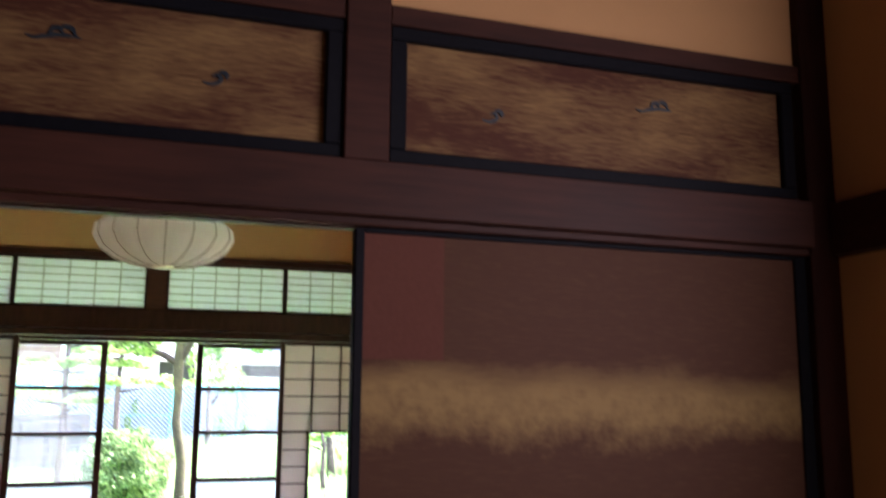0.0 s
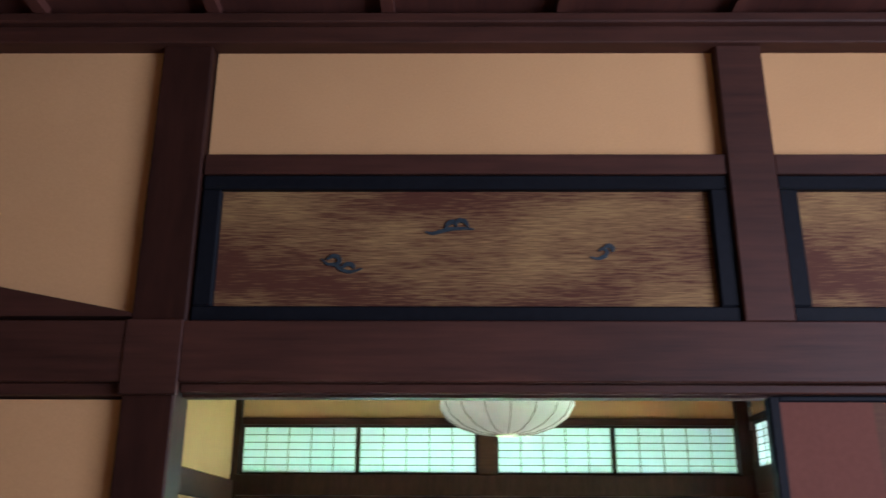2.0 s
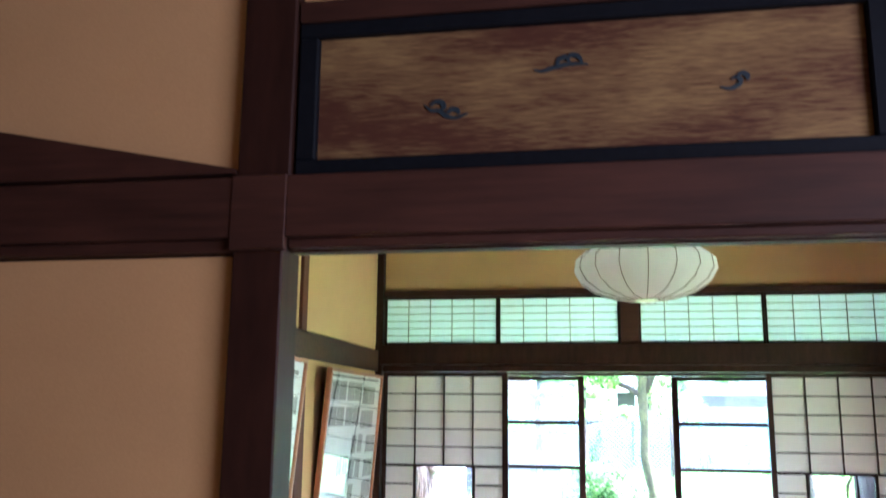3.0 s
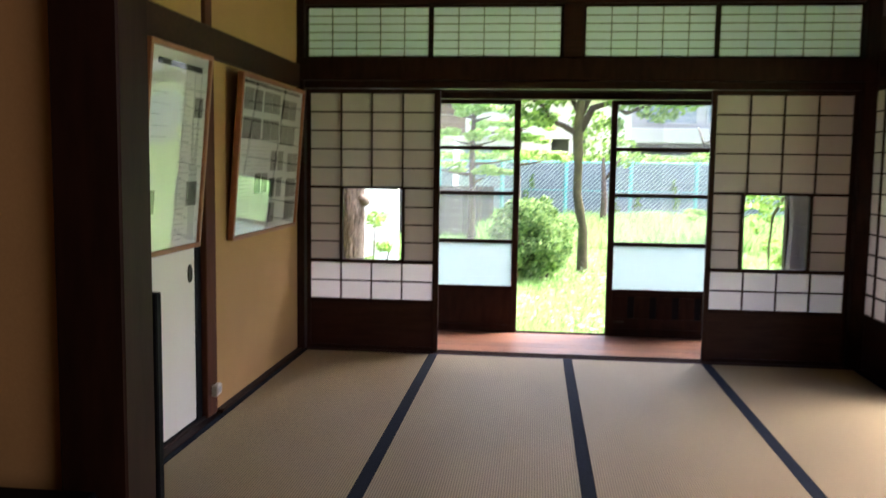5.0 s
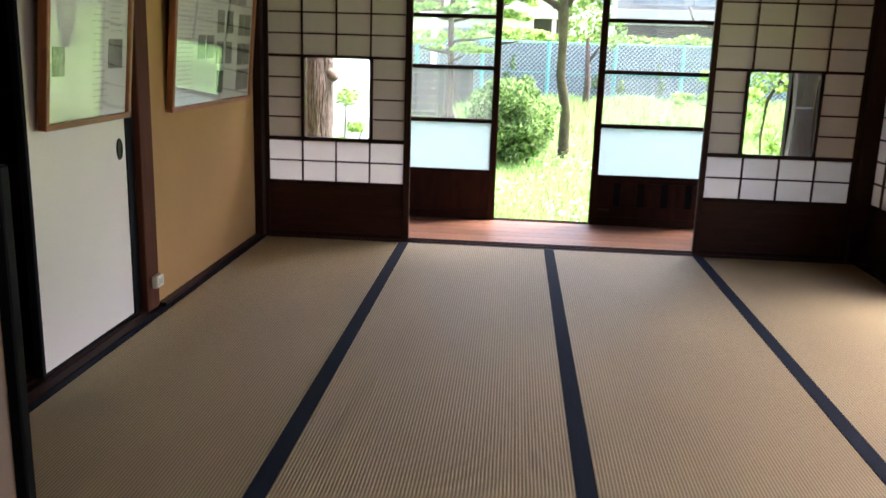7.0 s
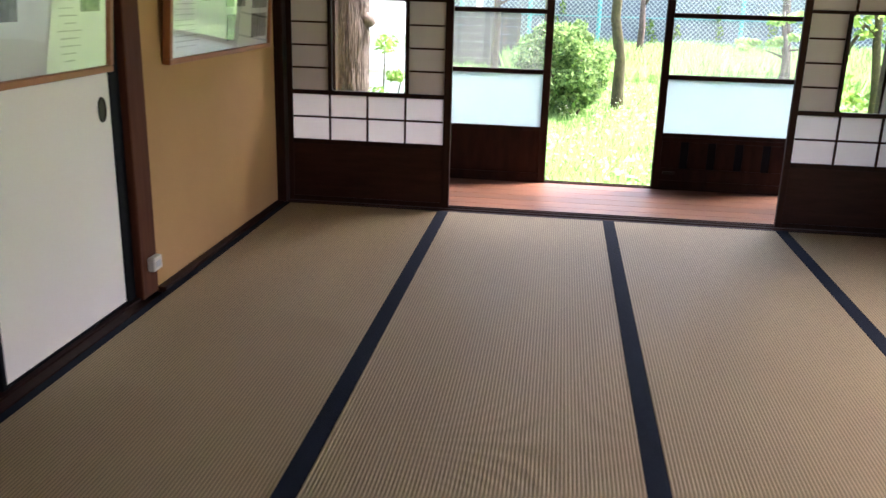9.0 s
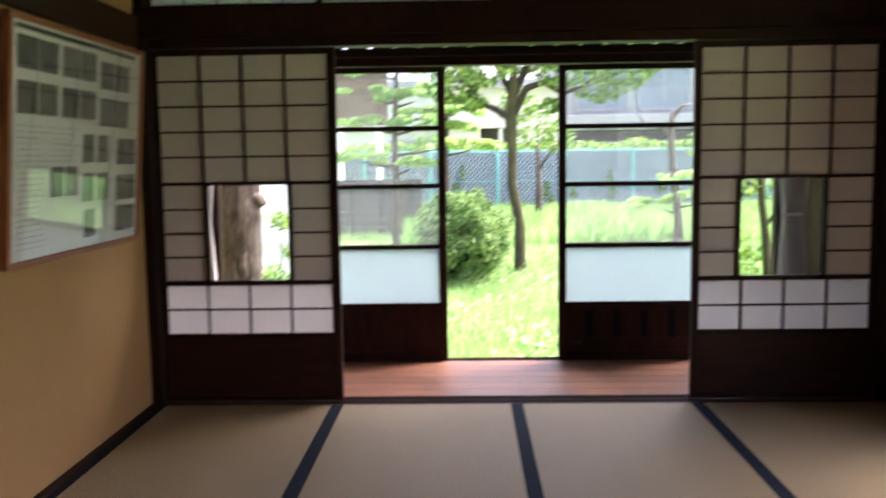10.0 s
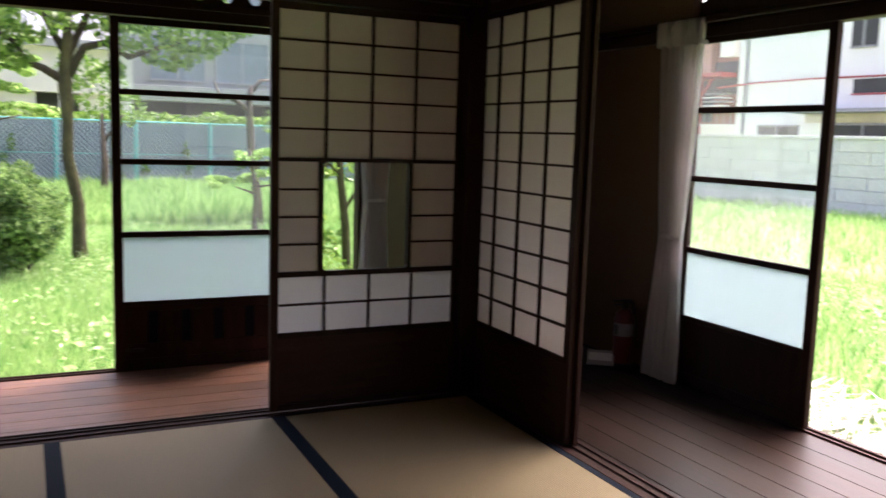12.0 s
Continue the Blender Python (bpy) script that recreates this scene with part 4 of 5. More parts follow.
part("pierced_board", pierced_board(1.6, 0.34, [0.066 + 0.157 * k for k in range(10)], 0.155, 0.024, 0.12), WOOD, yard, "dark board with round-ended slots", at=(1.1, 0.0, 1.86))
part("filler_board", boxes((0.0, 1.1, 0.0, 0.018, 1.86, 2.2), (2.7, 6.0, 0.0, 0.018, 1.86, 2.2)), WOOD, yard)


def glass_door(m, w, label, group, slats=False):
    """A sliding sash: three clear panes, a frosted one and a wooden foot panel."""
    t = thing("glass_door", label, "glass door", m, group)
    st = 0.05
    z = [0.0, 0.352, 0.378, 0.715, 0.76, 1.12, 1.15, 1.485, 1.515, 1.85, 1.885]
    for a in (0, w - st):
        part("stile", boxes((a, a + st, 0, 0.034, 0.006, 1.885), bevel=0.003), POSTW, t, "worn brown stile")
    for a, b in ((0.006, 0.06), (z[1], z[2]), (z[3] + 0.015, z[4]), (z[5], z[6]), (z[7], z[8]), (z[9], z[10])):
        part("rail", boxes((st, w - st, 0.002, 0.032, a, b), bevel=0.002), WOOD, t)
    # behind slats the panel is black, painting the shade in the slots
    part("foot_panel", boxes((st, w - st, 0.012, 0.022, 0.06, z[1])), LACQUER if slats else WOOD, t, "dark wooden foot panel")
    if slats:
        gap, nb = 0.05, 5
        wb_ = (w - 2 * st - (nb - 1) * gap) / nb
        for k in range(nb):
            x = st + k * (wb_ + gap)
            part("slat", boxes((x + 0.001, x + wb_ - 0.001, 0.004, 0.012, 0.145, z[1] - 0.03), bevel=0.002), WOOD, t)
        part("kick_board", boxes((st + 0.001, w - st - 0.001, 0.004, 0.012, 0.061, 0.144), bevel=0.002), WOOD, t)
        part("slot_head", boxes((st + 0.001, w - st - 0.001, 0.004, 0.012, z[1] - 0.029, z[1] - 0.001), bevel=0.002), WOOD, t)
        part("bolt", boxes((st + 0.02, st + 0.10, -0.012, 0.002, 0.105, 0.122), bevel=0.002), BRASS, t, "small metal bolt")
    for a, b in ((z[4], z[5]), (z[6], z[7]), (z[8], z[9])):
        g = part("glass_pane", boxes((st, w - st, 0.016, 0.019, a, b)), VEILED, t, "clear glass pane")
        g.visible_shadow = False
    part("frosted_pane", boxes((st, w - st, 0.0165, 0.0185, z[2], z[3] + 0.015)), FROST, t, "frosted glass pane")
    return t


glass_door(pose(-1.30, 1.19, ZE), 0.93, "wooden sliding glass door with a frosted pane, half open to the garden", "glass doors")
glass_door(pose(0.345, 1.19, ZE), 0.93, "wooden sliding glass door with a slatted foot panel and a bolt", "glass doors", True)
glass_door(pose(3.195, 0.045, ZE, 0, 0, -90), 0.93, "wooden sliding glass door to the yard, pushed aside", "glass doors")

solid("wall_veranda_corner", boxes((3.20, 3.28, 0.05, 1.18, ZE, 1.80), (1.772, 3.2, 1.21, 1.27, ZE, 1.81)), DARKW, "dark brown boarded wall at the veranda corner", "wall")
solid("wall_veranda_upper", boxes((3.14, 3.19, -0.0, 1.16, 1.9, 2.45)), DARKW, "dark boarding above the curtain rail", "wall")
solid("post_veranda", boxes((1.725, 1.77, 1.20, 1.28, ZE, 1.81), (-1.90, -1.84, 1.20, 1.28, ZE, 1.81), (3.18, 3.29, 1.18, 1.29, ZE, 2.45)), WOOD, "dark veranda posts", "post")
solid("wall_veranda_west", boxes((-3.2, -1.901, 1.21, 1.26, ZE, 1.81), (-3.3, -3.2, 0.05, 1.27, ZE, 2.45), (-3.2, X0 - 0.06, 0.0, 0.06, ZE, 2.45)), PLASTER, "ochre plaster wall at the veranda end", "wall")
solid("wall_veranda_south", boxes((1.978, 3.28, -8.7, -8.6, ZE, 2.45)), PLASTER, "plain wall at the far veranda end", "wall")
solid("wall_yard_side", boxes((3.2, 3.28, -8.6, -4.55, ZE, 2.45)), PLASTER, "plain outer wall beside the entrance room", "wall")
solid("ceiling_veranda", boxes((-3.3, 3.3, 0.06, 1.3, 2.45, 2.49), (1.98, 3.3, -8.7, 0.06, 2.45, 2.49)), CEIL, "dark board ceiling of the veranda", "ceiling")
roof = bmesh.new()
rv = [roof.verts.new(v) for v in ((-4.2, 1.75, 2.55), (3.75, 1.75, 2.55), (3.75, -9.6, 2.55), (-4.2, -9.6, 2.55), (-1.0, -1.6, 4.6), (1.0, -1.6, 4.6), (1.0, -6.0, 4.6), (-1.0, -6.0, 4.6))]
for f in ((0, 1, 5, 4), (1, 2, 6, 5), (2, 3, 7, 6), (3, 0, 4, 7), (4, 5, 6, 7)):
    roof.faces.new([rv[i] for i in f])
solid("roof", roof, SLATE, "grey hipped roof with wide eaves", "roof")
solid("eave_soffit", boxes((-4.2, 3.75, 1.3, 1.75, 2.52, 2.548), (3.3, 3.75, -9.6, 1.3, 2.52, 2.548)), BOARD, "brown board soffit under the eaves", "soffit")
solid("wall_outer_west", boxes((-4.0, -3.9, -9.5, 1.3, -0.5, 2.55)), PLASTER, "plain outer wall of the house", "wall")


def curtain(m, top, tie, bottom, h, tie_z, label, spread=1.5, swing=0.0):
    """A pleated curtain gathered by a band; local x along it, narrowest at the tie, its foot swung aside."""
    t = thing("curtain", label, "curtain", m, "veranda curtains")
    bm = bmesh.new()
    rows = []
    nx, nz, folds = 120, 30, max(6, round(top * 36))

    def fold(k, z):
        return math.sin(2 * math.pi * folds * k / nx + 0.7 * math.sin(z * 3 + k * 0.11)) + 0.35 * math.sin(2 * math.pi * folds * 0.37 * k / nx + z)

    for i in range(nz + 1):
        z = h * i / nz
        if z < tie_z:
            u = (z / tie_z) ** 1.3
            w = bottom + (tie - bottom) * u
        else:
            u = min(1, (z - tie_z) / (h - tie_z) * spread) ** 0.8
            w = tie + (top - tie) * u
        amp = 0.010 + 0.014 * (w / max(top, 0.01))
        aside = swing * max(0.0, 1 - z / tie_z)
        rows.append([bm.verts.new((aside + w * (k / nx - 0.5), amp * fold(k, z), z)) for k in range(nx + 1)])
    for a, b in zip(rows, rows[1:]):
        for k in range(nx):
            bm.faces.new((a[k], a[k + 1], b[k + 1], b[k]))
    part("cloth", bm, CLOTH, t, "", True)
    part("tie_band", tube([(0, 0, tie_z - 0.009), (0, 0, tie_z + 0.009)], [tie * 0.5, tie * 0.5], 18), CLOTH, t, "white gathered band", True, Matrix.Diagonal((1, 0.2, 1, 1)))
    # the gathered heading stands a little proud and above the rail
    bm, hw = bmesh.new(), top + 0.03
    rows = [[bm.verts.new((hw * (k / nx - 0.5), off + 0.007 * fold(k * 1.7, z), z + 0.01 * math.sin(k * 0.9))) for k in range(nx + 1)] for z, off in ((h - 0.10, 0.012), (h - 0.10, -0.024), (h + 0.016, -0.024), (h + 0.016, 0.012))]
    for a, b in zip(rows, rows[1:]):
        for k in range(nx):
            bm.faces.new((a[k], a[k + 1], b[k + 1], b[k]))
    part("heading", bm, CLOTH, t, "gathered heading", True)
    for k in range(5):
        part("hook", tube([(top * (k / 4 - 0.5), 0, h - 0.02), (top * (k / 4 - 0.5), 0, h + 0.03)], [0.003, 0.003], 5), BRASS, t)
    return t


curtain(pose(3.10, 0.018, ZE + 0.012, 0, 0, -90), 0.33, 0.175, 0.29, 1.93, 0.80, "off-white veranda curtain tied back beside the glass door", 1.0, -0.036)
curtain(pose(1.80, 1.12, ZE + 0.012), 0.22, 0.14, 0.21, 1.93, 0.92, "off-white veranda curtain tied back at the post")
curtain(pose(-1.95, 1.12, ZE + 0.012), 0.30, 0.16, 0.26, 1.93, 0.93, "off-white veranda curtain tied back at the far end")
rod = thing("curtain_rail", "dark curtain rail along the veranda", "curtain rail", (0, 0, 0))
part("rail_bar", boxes((3.085, 3.115, -4.4, 1.14, 1.865, 1.895), bevel=0.004), WOOD, rod)
part("rail_bar", boxes((-3.1, 3.08, 1.105, 1.135, 1.865, 1.895), bevel=0.004), WOOD, rod)
part("bracket", boxes((3.115, 3.145, 0.9, 0.94, 1.865, 1.91)), BRASS, rod)

ext = thing("fire_extinguisher", "red fire extinguisher with a white label, standing on the boards", "fire extinguisher", (3.11, 0.38, ZE))
part("cylinder", lathe([(0.0, 0.0), (0.066, 0.0), (0.07, 0.01), (0.07, 0.32), (0.062, 0.36), (0.04, 0.39), (0.022, 0.40)], 24), RED, ext, "", True)
part("label_sheet", lathe([(0.0708, 0.215), (0.0708, 0.305)], 24), LABELW, ext, "white printed label")
part("label_print", boxes((-0.0735, -0.068, -0.022, 0.012, 0.225, 0.29)), DARKINK, ext)
part("valve", lathe([(0.022, 0.40), (0.026, 0.41), (0.026, 0.44), (0.01, 0.45)], 14), BRASS, ext)
part("handle", boxes((-0.10, 0.03, -0.012, 0.012, 0.452, 0.464), (-0.09, 0.02, -0.01, 0.01, 0.425, 0.435), bevel=0.002), BLACKR, ext)
part("hose", tube([(0.02, 0, 0.43), (0.07, 0.02, 0.45), (0.10, 0.03, 0.38), (0.09, 0.03, 0.22), (0.085, 0.02, 0.12)], [0.009] * 5, 8), BLACKR, ext, "", True)
part("base_ring", lathe([(0.072, 0.0), (0.076, 0.0), (0.076, 0.025), (0.072, 0.025)]), BLACKR, ext)
ext.scale = (0.86, 0.86, 0.86)
sign = thing("floor_sign", "small white notice board leaning back beside the extinguisher", "notice board", pose(2.965, 0.40, ZE + 0.006, 0, 40, 53))
part("board", boxes((-0.006, 0.006, -0.08, 0.08, 0, 0.10), bevel=0.002), LABELW, sign)
part("red_band", boxes((-0.0075, -0.006, -0.07, 0.07, 0.03, 0.08)), INK, sign, "grey printed band")

# ---- garden ----
rng = np.random.default_rng(11)


def tuft(n, xr, yr, h0, h1, w=0.006, name="meadow_grass", label="tall uneven meadow grass"):
    """Bent blades of grass over a stretch of ground, tapering to a point."""
    x, y = rng.uniform(*xr, n), rng.uniform(*yr, n)
    h = rng.uniform(h0, h1, n) * (0.7 + 0.5 * (np.sin(x * 1.7) * np.cos(y * 1.3) * 0.5 + 0.5))
    a = rng.uniform(0, 2 * np.pi, n)
    lean = rng.uniform(0.05, 0.45, n) * h
    dx, dy = np.cos(a), np.sin(a)
    ww = w * rng.uniform(0.6, 1.6, n)
    z = np.full(n, -0.5)
    v = np.stack([np.stack([x - dy * ww, y + dx * ww, z], 1), np.stack([x + dy * ww, y - dx * ww, z], 1),
                  np.stack([x + dx * lean * 0.4 + dy * ww * 0.7, y + dy * lean * 0.4 - dx * ww * 0.7, z + h * 0.6], 1), np.stack([x + dx * lean, y + dy * lean, z + h], 1)], 1)
    ob = new(name, quads_mesh(name, v, BLADE))
    return tagged(ob, label, "grass", "", "stuff")


tuft(60000, (-2.6, 4.2), (1.7, 7.0), 0.07, 0.20, 0.0026)
tuft(42000, (-3.5, 6.0), (7.0, 11.0), 0.10, 0.28, 0.0036)
tuft(60000, (-1.3, 9.0), (11.0, 18.7), 0.3, 0.62, 0.005)
tuft(9000, (-6.0, -1.3), (11.0, 18.7), 0.1, 0.26, 0.006)
tuft(36000, (3.5, 10.0), (-4.0, 7.0), 0.07, 0.22, 0.004)
tuft(18000, (10.0, 19.8), (-4.0, 18.0), 0.12, 0.34, 0.008)
# broad-leaved herbs in uneven drifts among the blades
n = 42000
c = np.stack([rng.uniform(-2.6, 9, n), rng.uniform(1.8, 12, n), rng.uniform(-0.46, -0.26, n)], 1)
drift = np.sin(c[:, 0] * 2.3 + np.sin(c[:, 1] * 1.9)) * np.cos(c[:, 1] * 2.1 - c[:, 0]) + rng.normal(0, 0.5, n)
c = c[(drift > 0.1) & ((c[:, 0] < 4) | (c[:, 1] < 7))]
c[:, 2] += 0.05 * np.sin(c[:, 0] * 3.1) * np.cos(c[:, 1] * 2.7)
tagged(new("meadow_herbs", quads_mesh("meadow_herbs", leaf_quads(rng, c, 0.03, 0.55), HERB)), "pale green herbs in drifts among the grass", "herbs", "", "stuff")
yard = np.random.default_rng(23)
n = 11000
c = np.stack([yard.uniform(4.8, 10, n), yard.uniform(-2.5, 1.8, n), yard.uniform(-0.46, -0.29, n)], 1)
c = c[np.sin(c[:, 0] * 2.3 + np.sin(c[:, 1] * 1.9)) * np.cos(c[:, 1] * 2.1 - c[:, 0]) + yard.normal(0, 0.5, n) > 0.1]
tagged(new("yard_herbs", quads_mesh("yard_herbs", leaf_quads(yard, c, 0.03, 0.55), HERB)), "pale green herbs in drifts over the side yard", "herbs", "", "stuff")
n = 5200
c = np.stack([rng.uniform(-2.5, 12, n), rng.uniform(2.2, 12, n), rng.uniform(-0.3, -0.1, n)], 1)
keep = (c[:, 0] < 4) | (c[:, 1] < 7)
tagged(new("meadow_flowers", quads_mesh("meadow_flowers", leaf_quads(rng, c[keep], 0.009, 0.6), FLOWER)), "tiny white flowers in the grass", "flowers", "", "stuff")


def blob_points(centre, radii, n, shell=0.45):
    d = rng.normal(size=(n, 3))
    d /= np.linalg.norm(d, axis=1)[:, None]
    r = rng.uniform(shell, 1, (n, 1)) ** 0.6
    return np.array(centre) + d * r * np.array(radii)


def tree(at, label, trunk, limbs, clumps, leaf, size, per, bark, flat=0.0, furrows=False, limb_bark=None):
    """trunk and limbs: (points, radii), local; clumps: (centre, radii)."""
    t = thing("tree", label, "tree", at)
    if furrows:
        # closely ringed trunk with deep upright furrows in the bark
        ps, rs, k = [], [], 16
        for (a, b), (ra, rb) in zip(zip(trunk[0], trunk[0][1:]), zip(trunk[1], trunk[1][1:])):
            for i in range(k):
                ps.append(tuple(Vector(a).lerp(Vector(b), i / k)))
                rs.append(ra + (rb - ra) * i / k)
        bm = tube(ps + [trunk[0][-1]], rs + [trunk[1][-1]], 220)
        for v in bm.verts:
            q = v.co
            d = Vector((q.x, q.y, 0)).normalized()
            w = noise.noise(Vector((q.x * 5, q.y * 5, q.z * 3))) * 0.35
            cut = abs(noise.noise(Vector((d.x * 15 + w * 2, d.y * 15 + w * 2, q.z * 4.0))))
            v.co += d * (min(cut, 0.2) * 0.13 - 0.02 + 0.012 * noise.noise(q * 30))
    else:
        bm = tube(*trunk, 12)
        for v in bm.verts:
            v.co += Vector(noise.noise_vector(v.co * 6)) * trunk[1][0] * 0.12
    part("trunk", bm, bark, t, "", True)
    for p, r in limbs:
        part("limb", tube(p, r, 7), limb_bark or bark, t, "", True)
    if clumps:
        pts = np.concatenate([blob_points(c, r, max(20, int(per * r[0] * r[1] * 10))) for c, r in clumps])
        part("crown", quads_mesh("crown", leaf_quads(rng, pts, size, flat), leaf), leaf, t)
    return t


# the broad-leaved tree in front of the doors
lobes = [((x, y, z), (rx, rx * 0.9, rx * 0.55)) for x, y, z, rx in (
    (-0.9, 0.1, 2.75, 0.45), (-0.45, -0.3, 2.95, 0.4), (-1.1, 0.4, 3.2, 0.5), (0.1, 0.2, 3.15, 0.5), (0.55, -0.2, 2.85, 0.35), (1.15, 0.1, 2.7, 0.4),
    (1.5, 0.3, 2.95, 0.5), (0.8, 0.5, 3.3, 0.6), (-0.5, 0.5, 3.6, 0.7), (0.5, 0.2, 3.9, 0.7), (1.3, -0.3, 3.5, 0.55), (-0.7, -0.1, 2.52, 0.25), (0.45, 0.0, 2.45, 0.2), (1.9, 0.2, 3.2, 0.45))]
tree((0.52, 8.0, -0.5), "slender mossy tree with broad fresh leaves in the meadow",
     ([(0.02, 0, -0.1), (0.0, 0, 0.3), (0.0, 0, 0.75), (-0.06, 0, 1.1), (-0.11, 0, 1.35), (-0.10, 0, 1.8), (-0.12, 0, 2.3), (-0.10, 0, 2.6), (-0.06, 0, 3.2)], [0.115, 0.085, 0.075, 0.074, 0.07, 0.07, 0.085, 0.07, 0.05]),
     [([(-0.12, 0, 2.28), (-0.35, 0, 2.42), (-0.55, 0.05, 2.5), (-0.66, 0.08, 2.72), (-0.9, 0.1, 2.85)], [0.06, 0.05, 0.04, 0.03, 0.02]),
      ([(-0.08, 0, 2.35), (0.1, 0, 2.7), (0.35, 0.02, 2.78), (0.62, 0.0, 2.62), (0.95, 0.05, 2.75), (1.4, 0.1, 2.9)], [0.065, 0.055, 0.045, 0.04, 0.03, 0.02]),
      ([(-0.08, 0, 2.6), (0.2, 0.2, 3.2), (0.4, 0.3, 3.8)], [0.06, 0.04, 0.02]), ([(-0.1, 0, 2.6), (-0.4, 0.2, 3.2), (-0.6, 0.3, 3.6)], [0.05, 0.035, 0.02])],
     lobes, LEAF, 0.055, 190, MOSS, 0.0, False, LIMB)

bush = thing("bush", "dense rounded green bush in the meadow", "bush", (-0.17, 7.0, -0.5))
cl = [blob_points(c, (q, q, q * 0.9), 190, 0.45) for c, q in zip(blob_points((-0.13, 0, 0.72), (0.56, 0.46, 0.57), 120, 0.55), rng.uniform(0.09, 0.2, 120))]
part("foliage", quads_mesh("foliage", leaf_quads(rng, np.concatenate(cl), 0.031), LEAF_B), LEAF_B, bush)
for k in range(5):
    a = k * 1.26
    part("stem", tube([(0.05 * math.cos(a), 0.05 * math.sin(a), -0.05), (0.25 * math.cos(a), 0.25 * math.sin(a), 0.5), (0.38 * math.cos(a), 0.38 * math.sin(a), 0.9)], [0.02, 0.015, 0.008], 6), BARK, bush)


def pine(at, h, pads, label, lean=0.1, r=0.07):
    """A pruned pine: bent trunk and level pads of needles."""
    limbs, clumps = [], []
    for x, y, z, w in pads:
        limbs.append(([(lean * z / h, 0, z - 0.15), (x * 0.5, y * 0.5, z - 0.12), (x, y, z - 0.06)], [r * 0.45, r * 0.3, r * 0.15]))
        for k in range(10):
            u = rng.uniform(-1, 1)
            clumps.append(((x + u * w * 1.15, y + rng.uniform(-w, w) * 0.6, z + 0.07 * (1 - u * u) + rng.uniform(-0.04, 0.05)), (w * 0.32, w * 0.32, 0.05)))
    return tree(at, label, ([(0, 0, -0.1), (lean * 0.4, 0.03, h * 0.3), (lean * 0.3, -0.03, h * 0.6), (lean, 0, h)], [r, r * 0.85, r * 0.7, r * 0.4]), limbs, clumps, NEEDLE, 0.04, 620, BARK, 0.35)


pine((-1.42, 9.8, -0.5), 3.6, ((-0.45, 0, 2.78, 0.4), (0.35, 0.1, 2.72, 0.45), (-0.35, 0.1, 2.3, 0.45), (0.45, -0.1, 2.28, 0.4), (0.25, 0.1, 1.62, 0.5), (0.75, 0.1, 1.95, 0.35), (-0.1, 0, 3.15, 0.5), (0.3, 0.2, 3.5, 0.5), (1.0, 0.3, 2.5, 0.4), (-0.55, 0.2, 1.75, 0.35)), "pruned pine with level pads of fresh needles")
pine((2.95, 8.6, -0.5), 1.5, ((-0.35, 0, 1.02, 0.3), (0.3, 0.1, 1.1, 0.3), (0.0, 0, 1.35, 0.28)), "small pruned pine with level needle pads", -0.15, 0.05)
pine((-0.65, 12.5, -0.5), 3.2, ((0.0, 0, 2.3, 0.5), (0.4, 0.1, 2.75, 0.55), (-0.4, 0, 2.6, 0.5), (0.2, 0, 3.1, 0.5), (0.55, 0, 1.95, 0.4)), "pruned pine with level pads of fresh needles", 0.1)
tree((3.45, 11.0, -0.5), "bare pruned grey tree with crooked limbs", ([(0.1, 0, -0.1), (0.05, 0, 0.7), (-0.05, 0, 1.4), (-0.1, 0, 2.2), (-0.05, 0, 2.5)], [0.09, 0.08, 0.07, 0.06, 0.05]),
     [([(-0.1, 0, 2.1), (-0.4, 0, 2.3), (-0.55, 0, 2.25), (-0.65, 0.1, 2.55)], [0.05, 0.04, 0.03, 0.015]), ([(-0.06, 0, 2.4), (0.1, 0, 2.6), (0.3, 0.1, 2.62)], [0.045, 0.03, 0.015])],
     [((0.5, 0.2, 1.9), (0.35, 0.3, 0.3)), ((0.55, 0.2, 1.2), (0.3, 0.3, 0.25))], LEAF, 0.05, 120, BARK)
tree((1.3, 14.5, -0.5), "low leafy tree by the fence", ([(0, 0, -0.1), (0.05, 0, 1.0), (0, 0, 2.0)], [0.09, 0.07, 0.04]), [([(0, 0, 1.4), (0.4, 0, 2.0)], [0.04, 0.02])],
     [((0.0, 0, 2.4), (0.55, 0.5, 0.5)), ((0.5, 0.2, 2.1), (0.4, 0.4, 0.35)), ((-0.4, 0.1, 2.8), (0.45, 0.4, 0.4))], LEAF, 0.06, 130, BARK)
# the thick old trunk near the veranda
tree((-2.195, 3.0, -0.5), "thick old tree trunk with deeply furrowed grey-brown bark", ([(-0.05, 0, -0.1), (-0.02, 0, 0.25), (0.0, 0, 0.7), (0.02, 0, 1.3), (0.0, 0.05, 2.0), (-0.05, 0.1, 3.4)], [0.26, 0.2, 0.18, 0.17, 0.165, 0.15]),
     [([(0.13, -0.02, 1.42), (0.2, -0.02, 1.40), (0.235, -0.02, 1.36)], [0.075, 0.06, 0.03]), ([(0.06, -0.15, 0.62), (0.09, -0.19, 0.63), (0.1, -0.2, 0.62)], [0.08, 0.06, 0.02]), ([(-0.05, 0.1, 3.2), (-0.6, 0.3, 4.2)], [0.1, 0.05]), ([(-0.05, 0.1, 3.3), (0.5, 0.2, 4.3)], [0.09, 0.05])],
     [((-0.4, 0.2, 4.4), (0.9, 0.9, 0.5)), ((0.5, 0.2, 4.6), (0.9, 0.9, 0.5))], LEAF, 0.06, 60, BARK, 0.0, True)
